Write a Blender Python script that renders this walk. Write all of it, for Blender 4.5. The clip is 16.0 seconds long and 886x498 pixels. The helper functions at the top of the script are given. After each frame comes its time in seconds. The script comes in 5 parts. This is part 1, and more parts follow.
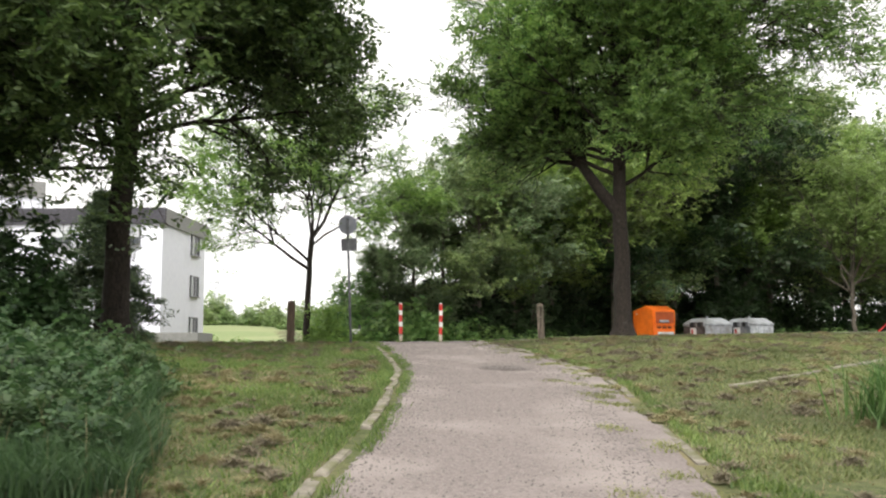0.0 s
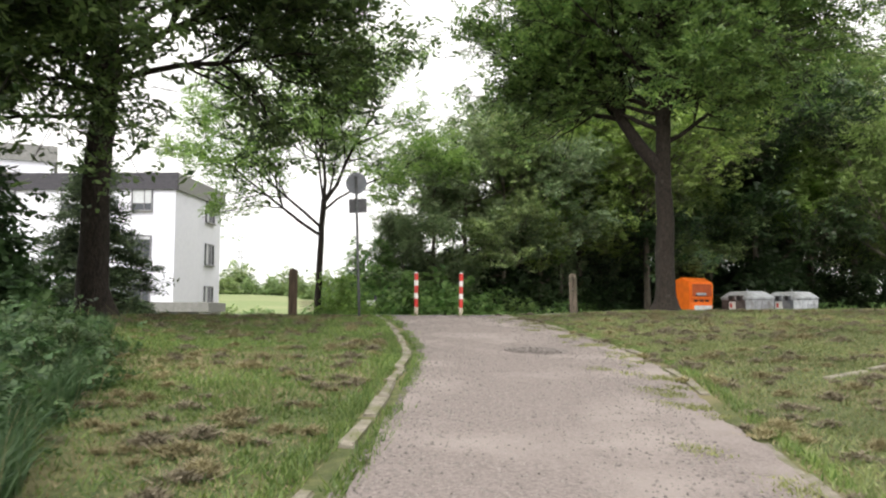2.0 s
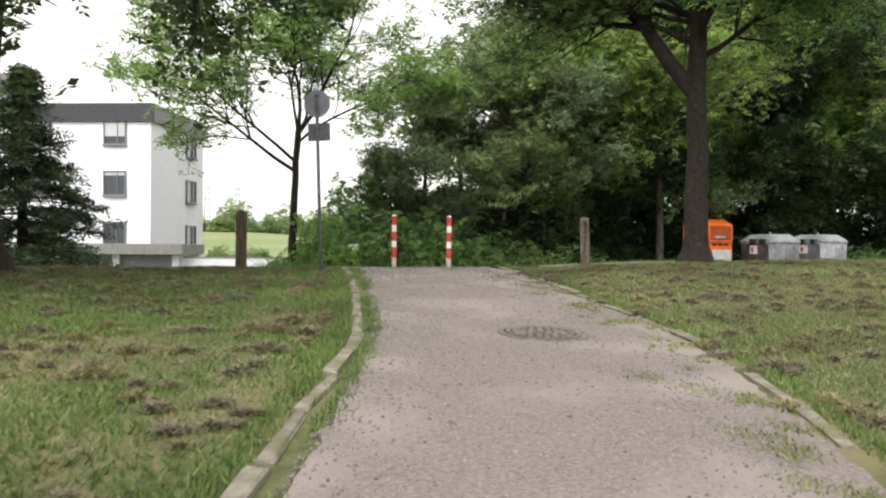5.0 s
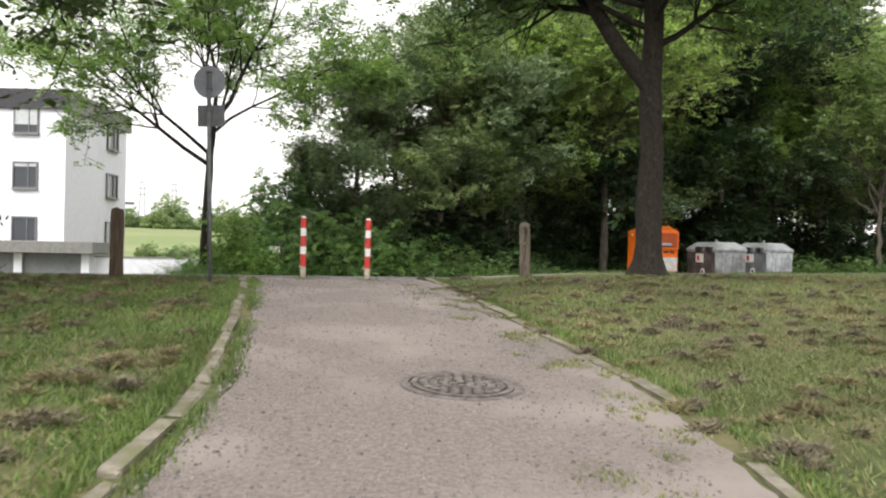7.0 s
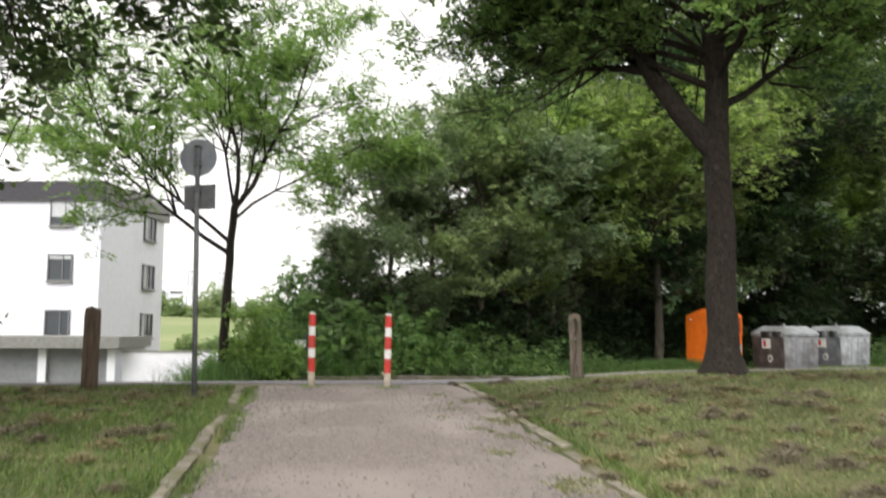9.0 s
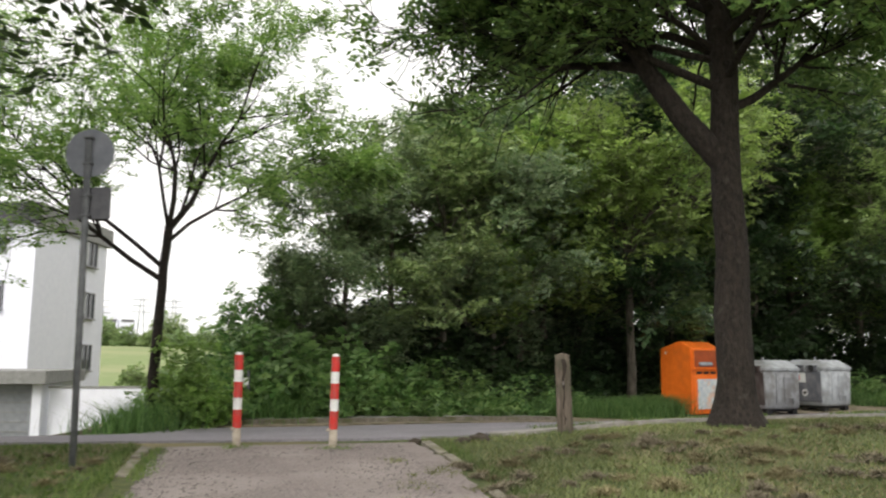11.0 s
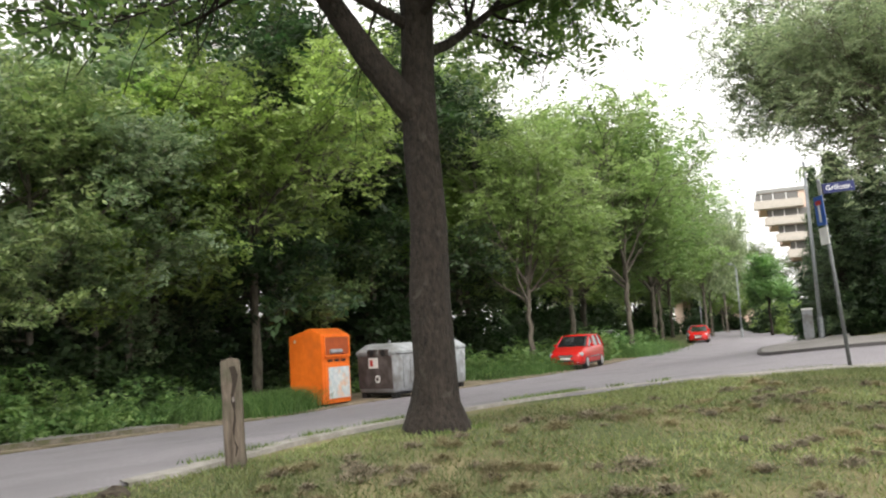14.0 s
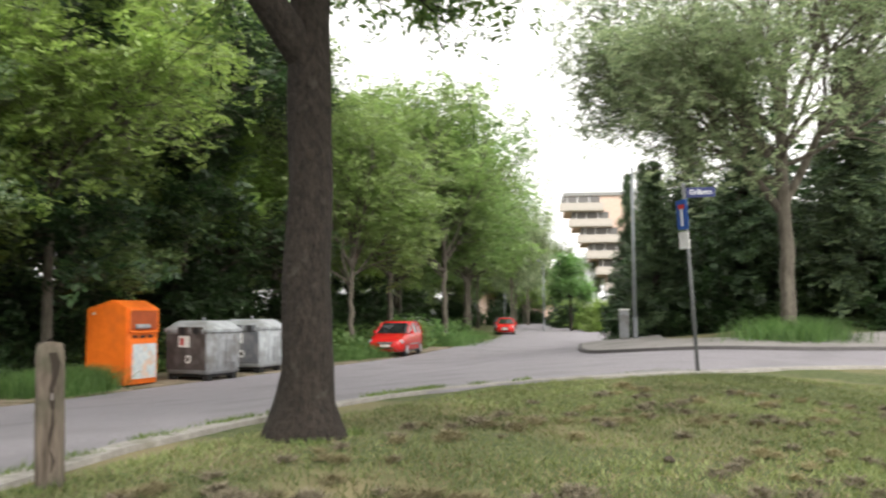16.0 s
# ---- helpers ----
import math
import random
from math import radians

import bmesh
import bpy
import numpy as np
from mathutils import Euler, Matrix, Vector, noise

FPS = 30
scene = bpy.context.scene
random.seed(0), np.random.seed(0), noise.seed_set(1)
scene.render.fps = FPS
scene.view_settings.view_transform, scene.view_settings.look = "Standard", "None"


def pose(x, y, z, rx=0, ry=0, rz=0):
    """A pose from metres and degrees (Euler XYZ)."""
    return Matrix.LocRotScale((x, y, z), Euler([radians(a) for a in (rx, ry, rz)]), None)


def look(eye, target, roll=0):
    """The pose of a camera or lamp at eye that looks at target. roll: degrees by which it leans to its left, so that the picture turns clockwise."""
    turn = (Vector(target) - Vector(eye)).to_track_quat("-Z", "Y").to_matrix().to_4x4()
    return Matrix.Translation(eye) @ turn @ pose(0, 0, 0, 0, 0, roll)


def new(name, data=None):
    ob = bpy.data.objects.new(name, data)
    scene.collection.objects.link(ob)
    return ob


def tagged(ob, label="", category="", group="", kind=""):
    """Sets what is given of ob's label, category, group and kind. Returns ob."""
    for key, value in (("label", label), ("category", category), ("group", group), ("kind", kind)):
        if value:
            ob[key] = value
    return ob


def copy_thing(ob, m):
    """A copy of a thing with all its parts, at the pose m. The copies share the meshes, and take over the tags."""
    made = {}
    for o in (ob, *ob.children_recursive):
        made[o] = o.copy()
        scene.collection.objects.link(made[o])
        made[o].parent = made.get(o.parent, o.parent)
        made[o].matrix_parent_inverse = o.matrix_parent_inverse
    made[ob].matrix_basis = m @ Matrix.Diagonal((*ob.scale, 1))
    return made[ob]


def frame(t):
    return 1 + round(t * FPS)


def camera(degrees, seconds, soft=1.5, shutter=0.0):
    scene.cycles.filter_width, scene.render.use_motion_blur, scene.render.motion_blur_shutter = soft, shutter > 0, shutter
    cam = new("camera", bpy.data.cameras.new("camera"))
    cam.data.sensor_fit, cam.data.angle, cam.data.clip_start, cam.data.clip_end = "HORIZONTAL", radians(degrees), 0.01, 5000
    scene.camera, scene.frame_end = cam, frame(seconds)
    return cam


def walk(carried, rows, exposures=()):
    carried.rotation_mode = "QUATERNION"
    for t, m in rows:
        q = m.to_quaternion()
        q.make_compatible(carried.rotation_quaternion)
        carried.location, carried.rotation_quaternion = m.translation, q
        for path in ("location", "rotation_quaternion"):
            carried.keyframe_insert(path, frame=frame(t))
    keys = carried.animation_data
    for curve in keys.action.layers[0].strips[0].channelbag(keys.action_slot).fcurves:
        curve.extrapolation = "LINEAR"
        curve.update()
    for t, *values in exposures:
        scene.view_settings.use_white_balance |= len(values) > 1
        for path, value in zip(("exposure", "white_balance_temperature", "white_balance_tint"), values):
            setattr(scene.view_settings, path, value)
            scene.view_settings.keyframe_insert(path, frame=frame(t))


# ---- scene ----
cam = camera(56.9, 16.0, 2.1, 0.5)
METRES, EYE, TILT, LEAN, TURN = 16.47, 1.38, 4.89, 0.44, -12.8
ROWS = [
    (0.0, 0.0, 0.0, 0.0, -0.0, 1.41, -0.17),
    (0.5, 0.0007, 0.0395, -0.0027, -0.32, 0.39, -0.32),
    (1.0, 0.0033, 0.0736, -0.0043, 0.35, -0.04, -0.44),
    (1.5, 0.0043, 0.1057, -0.0066, 1.49, -0.2, -0.62),
    (2.0, 0.0034, 0.1414, -0.0078, 1.64, -0.64, -0.49),
    (2.5, 0.0064, 0.1785, -0.0083, 1.33, -1.52, -0.61),
    (3.0, 0.0054, 0.215, -0.0077, 0.97, -2.08, -0.64),
    (5.3, 0.0198, 0.3682, -0.0107, 1.75, -5.10, -0.65),
    (5.5, 0.0218, 0.3808, -0.0113, 1.23, -5.01, -0.61),
    (6.0, 0.0267, 0.412, -0.0128, 0.33, -4.82, -0.76),
    (6.5, 0.0343, 0.4425, -0.0113, -0.87, -4.47, -1.66),
    (7.0, 0.0376, 0.4772, -0.0126, -2.16, -4.88, -1.87),
    (7.5, 0.043, 0.5096, -0.0139, -2.14, -4.91, -1.68),
    (8.0, 0.0457, 0.543, -0.0151, -1.33, -3.64, -1.22),
    (8.5, 0.0486, 0.5744, -0.0143, -0.18, -2.0, -0.66),
    (9.0, 0.0517, 0.6022, -0.0102, 0.95, 0.91, -0.69),
    (9.2, 0.0529, 0.6128, -0.0081, 1.44, 2.11, -0.25),
    (11.3, 0.0473, 0.7497, -0.0121, -3.90, 3.25, -1.41),
    (11.5, 0.0474, 0.7607, -0.0125, -6.5, 3.19, -1.32),
    (12.0, 0.0476, 0.7877, -0.0133, -12.8, 2.31, -0.97),
    (12.5, 0.0476, 0.8142, -0.0135, -19.21, 2.01, -0.73),
    (13.0, 0.0487, 0.843, -0.0113, -23.86, 2.22, -0.84),
    (13.5, 0.0423, 0.871, -0.0105, -27.34, 2.75, 0.38),
    (14.0, 0.0395, 0.8959, -0.0141, -29.37, 2.21, 0.53),
    (14.5, 0.0396, 0.9199, -0.0129, -30.9, 2.0, -0.1),
    (15.0, 0.0404, 0.9485, -0.0126, -33.05, 1.72, -1.02),
    (15.5, 0.0425, 0.9721, -0.0157, -36.95, 1.37, -2.55),
    (16.0, 0.046, 0.9931, -0.0158, -42.88, 1.35, -3.54),
]
walk(cam, [(t, pose(0, 0, EYE, TILT, LEAN, TURN) @ pose(METRES * x, METRES * y, METRES * z, 90 + pitch, roll, yaw)) for t, x, y, z, yaw, pitch, roll in ROWS], exposures=[(0.0, 0.75), (3.0, 0.73), (5.5, 0.66), (8.0, 0.66), (9.5, 0.62), (11.5, 0.43), (12.5, 0.64), (13.5, 0.90), (16.0, 0.97)])

# ---- light ----
SUN_EL, SUN_AZ = radians(42), radians(216)
world = bpy.data.worlds.new("overcast")
scene.world = world
world.use_nodes = True
wn, wl = world.node_tree.nodes, world.node_tree.links
wn.clear()
sky = wn.new("ShaderNodeTexSky")
sky.sky_type, sky.sun_disc = "NISHITA", False
sky.sun_elevation, sky.sun_rotation = SUN_EL, SUN_AZ
sky.dust_density, sky.air_density = 4.0, 1.0
grey = wn.new("ShaderNodeHueSaturation")
grey.inputs["Saturation"].default_value = 0.12
cloud = wn.new("ShaderNodeMixRGB")
cloud.inputs[0].default_value = 0.75
cloud.inputs[2].default_value = (11.0, 10.7, 10.3, 1)
bg = wn.new("ShaderNodeBackground")
bg.inputs["Strength"].default_value = 0.112
wo = wn.new("ShaderNodeOutputWorld")
wl.new(sky.outputs[0], grey.inputs["Color"])
wl.new(grey.outputs[0], cloud.inputs[1])
wl.new(cloud.outputs[0], bg.inputs[0])
wl.new(bg.outputs[0], wo.inputs[0])

sun = new("sun", bpy.data.lights.new("sun", "SUN"))
sun.data.energy, sun.data.angle, sun.data.color = 1.4, radians(30), (1.0, 0.96, 0.9)
sun.matrix_world = look((0, 0, 50), (-math.sin(SUN_AZ) * 30, -math.cos(SUN_AZ) * 30, 50 - 30 * math.tan(SUN_EL)))


# ---- materials ----
def mat(name, c1, c2, scale=6.0, rough=0.8, bump=0.3, fine=60.0, c3=None, s3=0.7, lo=0.35, hi=0.65, metal=0.0, spec=0.4, rnd=0.0, stretch=None, t3=0.55):
    """A surface of two colours in fine grain, a third in broad stains, with fine relief."""
    m = bpy.data.materials.new(name)
    m.use_nodes = True
    n, l = m.node_tree.nodes, m.node_tree.links
    p = n["Principled BSDF"]
    tc = n.new("ShaderNodeTexCoord")
    mp = n.new("ShaderNodeMapping")
    l.new(tc.outputs["Object"], mp.inputs[0])
    if stretch:
        mp.inputs["Scale"].default_value = stretch
    a = n.new("ShaderNodeTexNoise")
    a.inputs["Scale"].default_value, a.inputs["Detail"].default_value, a.inputs["Roughness"].default_value = scale, 8, 0.65
    l.new(mp.outputs[0], a.inputs["Vector"])
    r = n.new("ShaderNodeValToRGB")
    r.color_ramp.elements[0].position, r.color_ramp.elements[1].position = lo, hi
    r.color_ramp.elements[0].color, r.color_ramp.elements[1].color = (*c1, 1), (*c2, 1)
    l.new(a.outputs["Fac"], r.inputs[0])
    col = r.outputs[0]
    if c3:
        b = n.new("ShaderNodeTexNoise")
        b.inputs["Scale"].default_value, b.inputs["Detail"].default_value = s3, 5
        l.new(tc.outputs["Object"], b.inputs["Vector"])
        r3 = n.new("ShaderNodeValToRGB")
        r3.color_ramp.elements[0].position, r3.color_ramp.elements[1].position = t3 - 0.08, t3 + 0.1
        l.new(b.outputs["Fac"], r3.inputs[0])
        mx = n.new("ShaderNodeMixRGB")
        l.new(r3.outputs[0], mx.inputs[0])
        l.new(col, mx.inputs[1])
        mx.inputs[2].default_value = (*c3, 1)
        col = mx.outputs[0]
    if rnd:
        oi = n.new("ShaderNodeObjectInfo")
        hs = n.new("ShaderNodeHueSaturation")
        mr = n.new("ShaderNodeMapRange")
        mr.inputs["To Min"].default_value, mr.inputs["To Max"].default_value = 1 - rnd, 1 + rnd
        l.new(oi.outputs["Random"], mr.inputs["Value"])
        l.new(mr.outputs[0], hs.inputs["Value"])
        l.new(col, hs.inputs["Color"])
        col = hs.outputs[0]
    l.new(col, p.inputs["Base Color"])
    p.inputs["Roughness"].default_value, p.inputs["Metallic"].default_value = rough, metal
    p.inputs["Specular IOR Level"].default_value = spec
    if bump:
        f = n.new("ShaderNodeTexNoise")
        f.inputs["Scale"].default_value, f.inputs["Detail"].default_value = fine, 6
        l.new(mp.outputs[0], f.inputs["Vector"])
        bp = n.new("ShaderNodeBump")
        bp.inputs["Strength"].default_value, bp.inputs["Distance"].default_value = bump, 0.02
        l.new(f.outputs["Fac"], bp.inputs["Height"])
        l.new(bp.outputs[0], p.inputs["Normal"])
    return m


def leaf_mat(name, dark, light, trans=0.35, rough=0.5, spread=0.05):
    """Leaves: each one its own green, some light passing through."""
    m = bpy.data.materials.new(name)
    m.use_nodes = True
    n, l = m.node_tree.nodes, m.node_tree.links
    p, out = n["Principled BSDF"], n["Material Output"]
    g = n.new("ShaderNodeNewGeometry")
    r = n.new("ShaderNodeValToRGB")
    r.color_ramp.elements[0].color, r.color_ramp.elements[1].color = (*dark, 1), (*light, 1)
    l.new(g.outputs["Random Per Island"], r.inputs[0])
    oi = n.new("ShaderNodeObjectInfo")
    mr = n.new("ShaderNodeMapRange")
    mr.inputs["To Min"].default_value, mr.inputs["To Max"].default_value = 0.5 - spread * 0.25, 0.5 + spread * 0.25
    l.new(oi.outputs["Random"], mr.inputs["Value"])
    tc = n.new("ShaderNodeTexCoord")
    no = n.new("ShaderNodeTexNoise")
    no.inputs["Scale"].default_value = 0.45
    l.new(tc.outputs["Object"], no.inputs["Vector"])
    mv = n.new("ShaderNodeMapRange")
    mv.inputs["To Min"].default_value, mv.inputs["To Max"].default_value = 0.65, 1.4
    mv.inputs["From Min"].default_value, mv.inputs["From Max"].default_value = 0.3, 0.7
    l.new(no.outputs["Fac"], mv.inputs["Value"])
    hs = n.new("ShaderNodeHueSaturation")
    l.new(mr.outputs[0], hs.inputs["Hue"])
    l.new(mv.outputs[0], hs.inputs["Value"])
    l.new(r.outputs[0], hs.inputs["Color"])
    l.new(hs.outputs[0], p.inputs["Base Color"])
    p.inputs["Roughness"].default_value = rough
    p.inputs["Specular IOR Level"].default_value = 0.5
    t = n.new("ShaderNodeBsdfTranslucent")
    br = n.new("ShaderNodeHueSaturation")
    br.inputs["Value"].default_value, br.inputs["Saturation"].default_value = 1.5, 1.1
    l.new(hs.outputs[0], br.inputs["Color"])
    l.new(br.outputs[0], t.inputs["Color"])
    mx = n.new("ShaderNodeMixShader")
    mx.inputs[0].default_value = trans
    l.new(p.outputs[0], mx.inputs[1])
    l.new(t.outputs[0], mx.inputs[2])
    l.new(mx.outputs[0], out.inputs["Surface"])
    return m


def plain(name, c, rough=0.5, metal=0.0, spec=0.5, var=0.12, scale=5.0, bump=0.05):
    d = tuple(max(0, v * (1 - var)) for v in c)
    e = tuple(min(1, v * (1 + var)) for v in c)
    return mat(name, d, e, scale, rough, bump, 80, metal=metal, spec=spec)


def glass(name, c=(0.05, 0.06, 0.07)):
    m = bpy.data.materials.new(name)
    m.use_nodes = True
    p = m.node_tree.nodes["Principled BSDF"]
    p.inputs["Base Color"].default_value, p.inputs["Roughness"].default_value = (*c, 1), 0.05
    p.inputs["Specular IOR Level"].default_value = 0.35
    return m


M_SOIL = mat("lawn_soil", (0.040, 0.060, 0.018), (0.125, 0.140, 0.050), 11, 0.95, 0.9, 45, c3=(0.215, 0.185, 0.098), s3=0.5, t3=0.56)
M_GRAVEL = mat("fine_gravel", (0.122, 0.101, 0.094), (0.292, 0.250, 0.235), 36, 0.95, 0.6, 120, c3=(0.315, 0.272, 0.253), s3=0.9, t3=0.55, lo=0.27, hi=0.64)
M_STONE = mat("gravel_stone", (0.06, 0.052, 0.048), (0.30, 0.268, 0.25), 26, 0.9, 0.2, 60, rnd=0.1)
M_KERB = mat("kerb_concrete", (0.15, 0.135, 0.105), (0.29, 0.262, 0.215), 9, 0.95, 0.5, 50, c3=(0.15, 0.15, 0.08), s3=3.0, rnd=0.12)
M_GUTTER = mat("pale_gutter_concrete", (0.24, 0.225, 0.205), (0.38, 0.36, 0.335), 9, 0.9, 0.4, 60, c3=(0.17, 0.16, 0.12), s3=2.2, t3=0.62)
M_ASPHALT = mat("asphalt", (0.192, 0.178, 0.196), (0.325, 0.305, 0.332), 40, 0.85, 0.5, 120, c3=(0.215, 0.203, 0.22), s3=0.7, t3=0.57)
M_PAVE = mat("pavement_grey", (0.215, 0.20, 0.195), (0.31, 0.29, 0.28), 12, 0.9, 0.3, 60, c3=(0.19, 0.18, 0.17), s3=0.8)
M_KERBDARK = mat("dark_kerb", (0.075, 0.07, 0.07), (0.13, 0.122, 0.12), 12, 0.9, 0.3, 60)
M_DIRT = mat("bare_dirt", (0.20, 0.16, 0.11), (0.34, 0.28, 0.21), 10, 0.97, 0.6, 50, c3=(0.12, 0.11, 0.06), s3=1.5)
M_BARK = mat("dark_bark", (0.008, 0.006, 0.005), (0.044, 0.034, 0.027), 22, 0.95, 2.0, 30, c3=(0.075, 0.067, 0.055), s3=5.0, t3=0.69, lo=0.30, hi=0.70, stretch=(1, 1, 0.45))
M_BARK2 = mat("grey_bark", (0.06, 0.05, 0.04), (0.17, 0.15, 0.12), 8, 0.95, 0.8, 25, stretch=(1, 1, 0.3))
M_TIMBER = mat("weathered_timber", (0.065, 0.050, 0.038), (0.185, 0.150, 0.118), 7, 0.9, 0.8, 30, c3=(0.085, 0.08, 0.055), s3=4, stretch=(3, 3, 0.35))
M_TIMBER_D = mat("dark_timber", (0.05, 0.035, 0.025), (0.12, 0.085, 0.06), 7, 0.9, 0.7, 30, stretch=(3, 3, 0.35))
M_CRACK = plain("split_shadow", (0.03, 0.022, 0.016), 0.95)
M_RED = mat("signal_red", (0.50, 0.025, 0.02), (0.62, 0.045, 0.035), 9, 0.45, 0.05, 50, c3=(0.40, 0.06, 0.05), s3=9)
M_WHITE = mat("white_paint", (0.66, 0.66, 0.64), (0.80, 0.80, 0.78), 9, 0.5, 0.05, 50, c3=(0.5, 0.48, 0.44), s3=9, t3=0.62)
M_BARE = mat("worn_post_base", (0.34, 0.29, 0.23), (0.50, 0.44, 0.36), 14, 0.8, 0.3, 60)
M_STEEL = mat("galvanised_steel", (0.24, 0.25, 0.27), (0.38, 0.40, 0.42), 14, 0.5, 0.1, 60, metal=0.6)
M_POLE = mat("dull_pole_steel", (0.10, 0.105, 0.11), (0.17, 0.175, 0.18), 14, 0.6, 0.1, 60, metal=0.3)
M_SIGNBACK = mat("sign_back_grey", (0.17, 0.18, 0.205), (0.23, 0.24, 0.265), 6, 0.6, 0.05, 60, metal=0.3)
M_SIGNDARK = mat("sign_back_dark", (0.07, 0.07, 0.08), (0.12, 0.12, 0.13), 6, 0.6, 0.05, 60)
M_BLUE = plain("sign_blue", (0.010, 0.018, 0.11), 0.4)
M_SIGNBLUE = plain("guide_blue", (0.02, 0.10, 0.42), 0.4)
M_LETTER = plain("letter_white", (0.8, 0.8, 0.8), 0.5)
M_ORANGE = mat("orange_paint", (0.78, 0.155, 0.012), (0.90, 0.20, 0.02), 5, 0.5, 0.06, 40, c3=(0.72, 0.15, 0.02), s3=2.2, t3=0.63)
# the same orange, darkened for the shade inside the chute
M_ORANGE_D = plain("orange_shaded_inside", (0.36, 0.07, 0.014), 0.8)
M_RUBBED = mat("rubbed_off_print", (0.42, 0.50, 0.54), (0.68, 0.70, 0.68), 7, 0.7, 0.1, 40, c3=(0.75, 0.40, 0.2), s3=3.2, t3=0.6)
M_BIN = mat("weathered_brown_plastic", (0.048, 0.038, 0.036), (0.080, 0.066, 0.062), 6, 0.7, 0.1, 40, c3=(0.115, 0.10, 0.095), s3=2.5)
M_BINGREY = mat("weathered_grey_plastic", (0.20, 0.205, 0.215), (0.31, 0.32, 0.335), 6, 0.7, 0.1, 40, c3=(0.17, 0.165, 0.16), s3=2.5)
M_BINLID = mat("pale_plastic_lid", (0.30, 0.32, 0.34), (0.44, 0.46, 0.48), 6, 0.7, 0.1, 40, c3=(0.25, 0.26, 0.26), s3=2.5)
M_BINSLATE = mat("slate_grey_plastic", (0.10, 0.105, 0.12), (0.15, 0.155, 0.17), 6, 0.7, 0.1, 40, c3=(0.2, 0.2, 0.21), s3=2.5)
M_BLACK = plain("black_rubber", (0.018, 0.018, 0.018), 0.8)
M_CARRED = mat("red_car_paint", (0.50, 0.012, 0.012), (0.56, 0.02, 0.018), 3, 0.25, 0.0, spec=0.6)
M_CARSILVER = mat("silver_car_paint", (0.55, 0.56, 0.58), (0.62, 0.63, 0.65), 3, 0.3, 0.0, spec=0.6)
M_CARDARK = mat("dark_car_paint", (0.05, 0.055, 0.06), (0.07, 0.075, 0.08), 3, 0.3, 0.0, spec=0.6)
M_GLASS = glass("car_glass", (0.012, 0.014, 0.016))
M_LAMPG = glass("headlight_glass", (0.42, 0.44, 0.46))
M_PANE = glass("window_pane", (0.06, 0.068, 0.078))
M_BLIND = plain("pale_blind", (0.52, 0.54, 0.56), 0.8)
M_RIM = plain("alloy_rim", (0.5, 0.5, 0.52), 0.35, 0.7)
M_RENDER = mat("white_render", (0.79, 0.80, 0.89), (0.85, 0.86, 0.94), 3, 0.9, 0.1, 40, c3=(0.74, 0.75, 0.83), s3=0.35, t3=0.62)
M_FASCIA = mat("dark_slate_fascia", (0.045, 0.043, 0.052), (0.07, 0.067, 0.08), 5, 0.7, 0.2, 30)
M_FASCIA2 = mat("grey_fascia", (0.20, 0.20, 0.195), (0.28, 0.28, 0.27), 5, 0.7, 0.2, 30)
M_CREAM = mat("cream_render", (0.62, 0.60, 0.52), (0.70, 0.68, 0.60), 3, 0.9, 0.1, 40)
M_FRAME = plain("window_frame_grey", (0.16, 0.16, 0.175), 0.5)
M_DOORGREY = plain("garage_door_grey", (0.22, 0.23, 0.25), 0.6)
M_BALC = mat("balcony_concrete", (0.42, 0.385, 0.345), (0.52, 0.475, 0.43), 3, 0.9, 0.1, 30)
M_SHADEGLASS = plain("recessed_glazing", (0.13, 0.125, 0.12), 0.6)
M_PINK = mat("pinkish_render", (0.58, 0.42, 0.34), (0.66, 0.50, 0.42), 3, 0.9, 0.1, 30)
M_IRON = mat("cast_iron", (0.095, 0.082, 0.076), (0.22, 0.195, 0.182), 20, 0.8, 0.5, 80, c3=(0.25, 0.22, 0.208), s3=9, metal=0.2)
M_IRON_D = mat("dark_iron_groove", (0.045, 0.038, 0.034), (0.10, 0.088, 0.08), 20, 0.9, 0.5, 80)
M_STRAW = mat("cut_grass_straw", (0.095, 0.082, 0.056), (0.29, 0.25, 0.175), 24, 0.95, 0.5, 80)
M_CLOD = mat("earth_clod", (0.035, 0.028, 0.02), (0.08, 0.065, 0.045), 20, 0.95, 0.6, 60)
M_FIELD = mat("meadow", (0.15, 0.20, 0.07), (0.22, 0.27, 0.11), 2, 0.95, 0.2, 20, c3=(0.25, 0.27, 0.13), s3=0.05)
L_ASH = leaf_mat("ash_leaf", (0.071, 0.130, 0.040), (0.215, 0.300, 0.095), 0.48)
L_OAK = leaf_mat("wood_leaf", (0.092, 0.161, 0.058), (0.281, 0.362, 0.153))
L_LIGHT = leaf_mat("young_leaf", (0.137, 0.218, 0.056), (0.294, 0.397, 0.128), 0.45)
L_GREY = leaf_mat("silvery_leaf", (0.108, 0.174, 0.086), (0.273, 0.336, 0.178))
L_FEATHER = leaf_mat("feathery_leaf", (0.150, 0.205, 0.112), (0.350, 0.405, 0.235), 0.48)
L_STREET = leaf_mat("street_tree_leaf", (0.119, 0.194, 0.060), (0.266, 0.367, 0.140), 0.45)
# under-canopy shade put into the green; hedges and lawn shrubs are dark themselves
L_DARK = leaf_mat("dark_and_shaded_leaf", (0.016, 0.036, 0.013), (0.052, 0.090, 0.033))
L_MAPLE = leaf_mat("maple_leaf", (0.025, 0.055, 0.018), (0.110, 0.170, 0.058), 0.38)
L_ROBINIA = leaf_mat("robinia_leaf", (0.10, 0.185, 0.045), (0.25, 0.36, 0.115), 0.45)
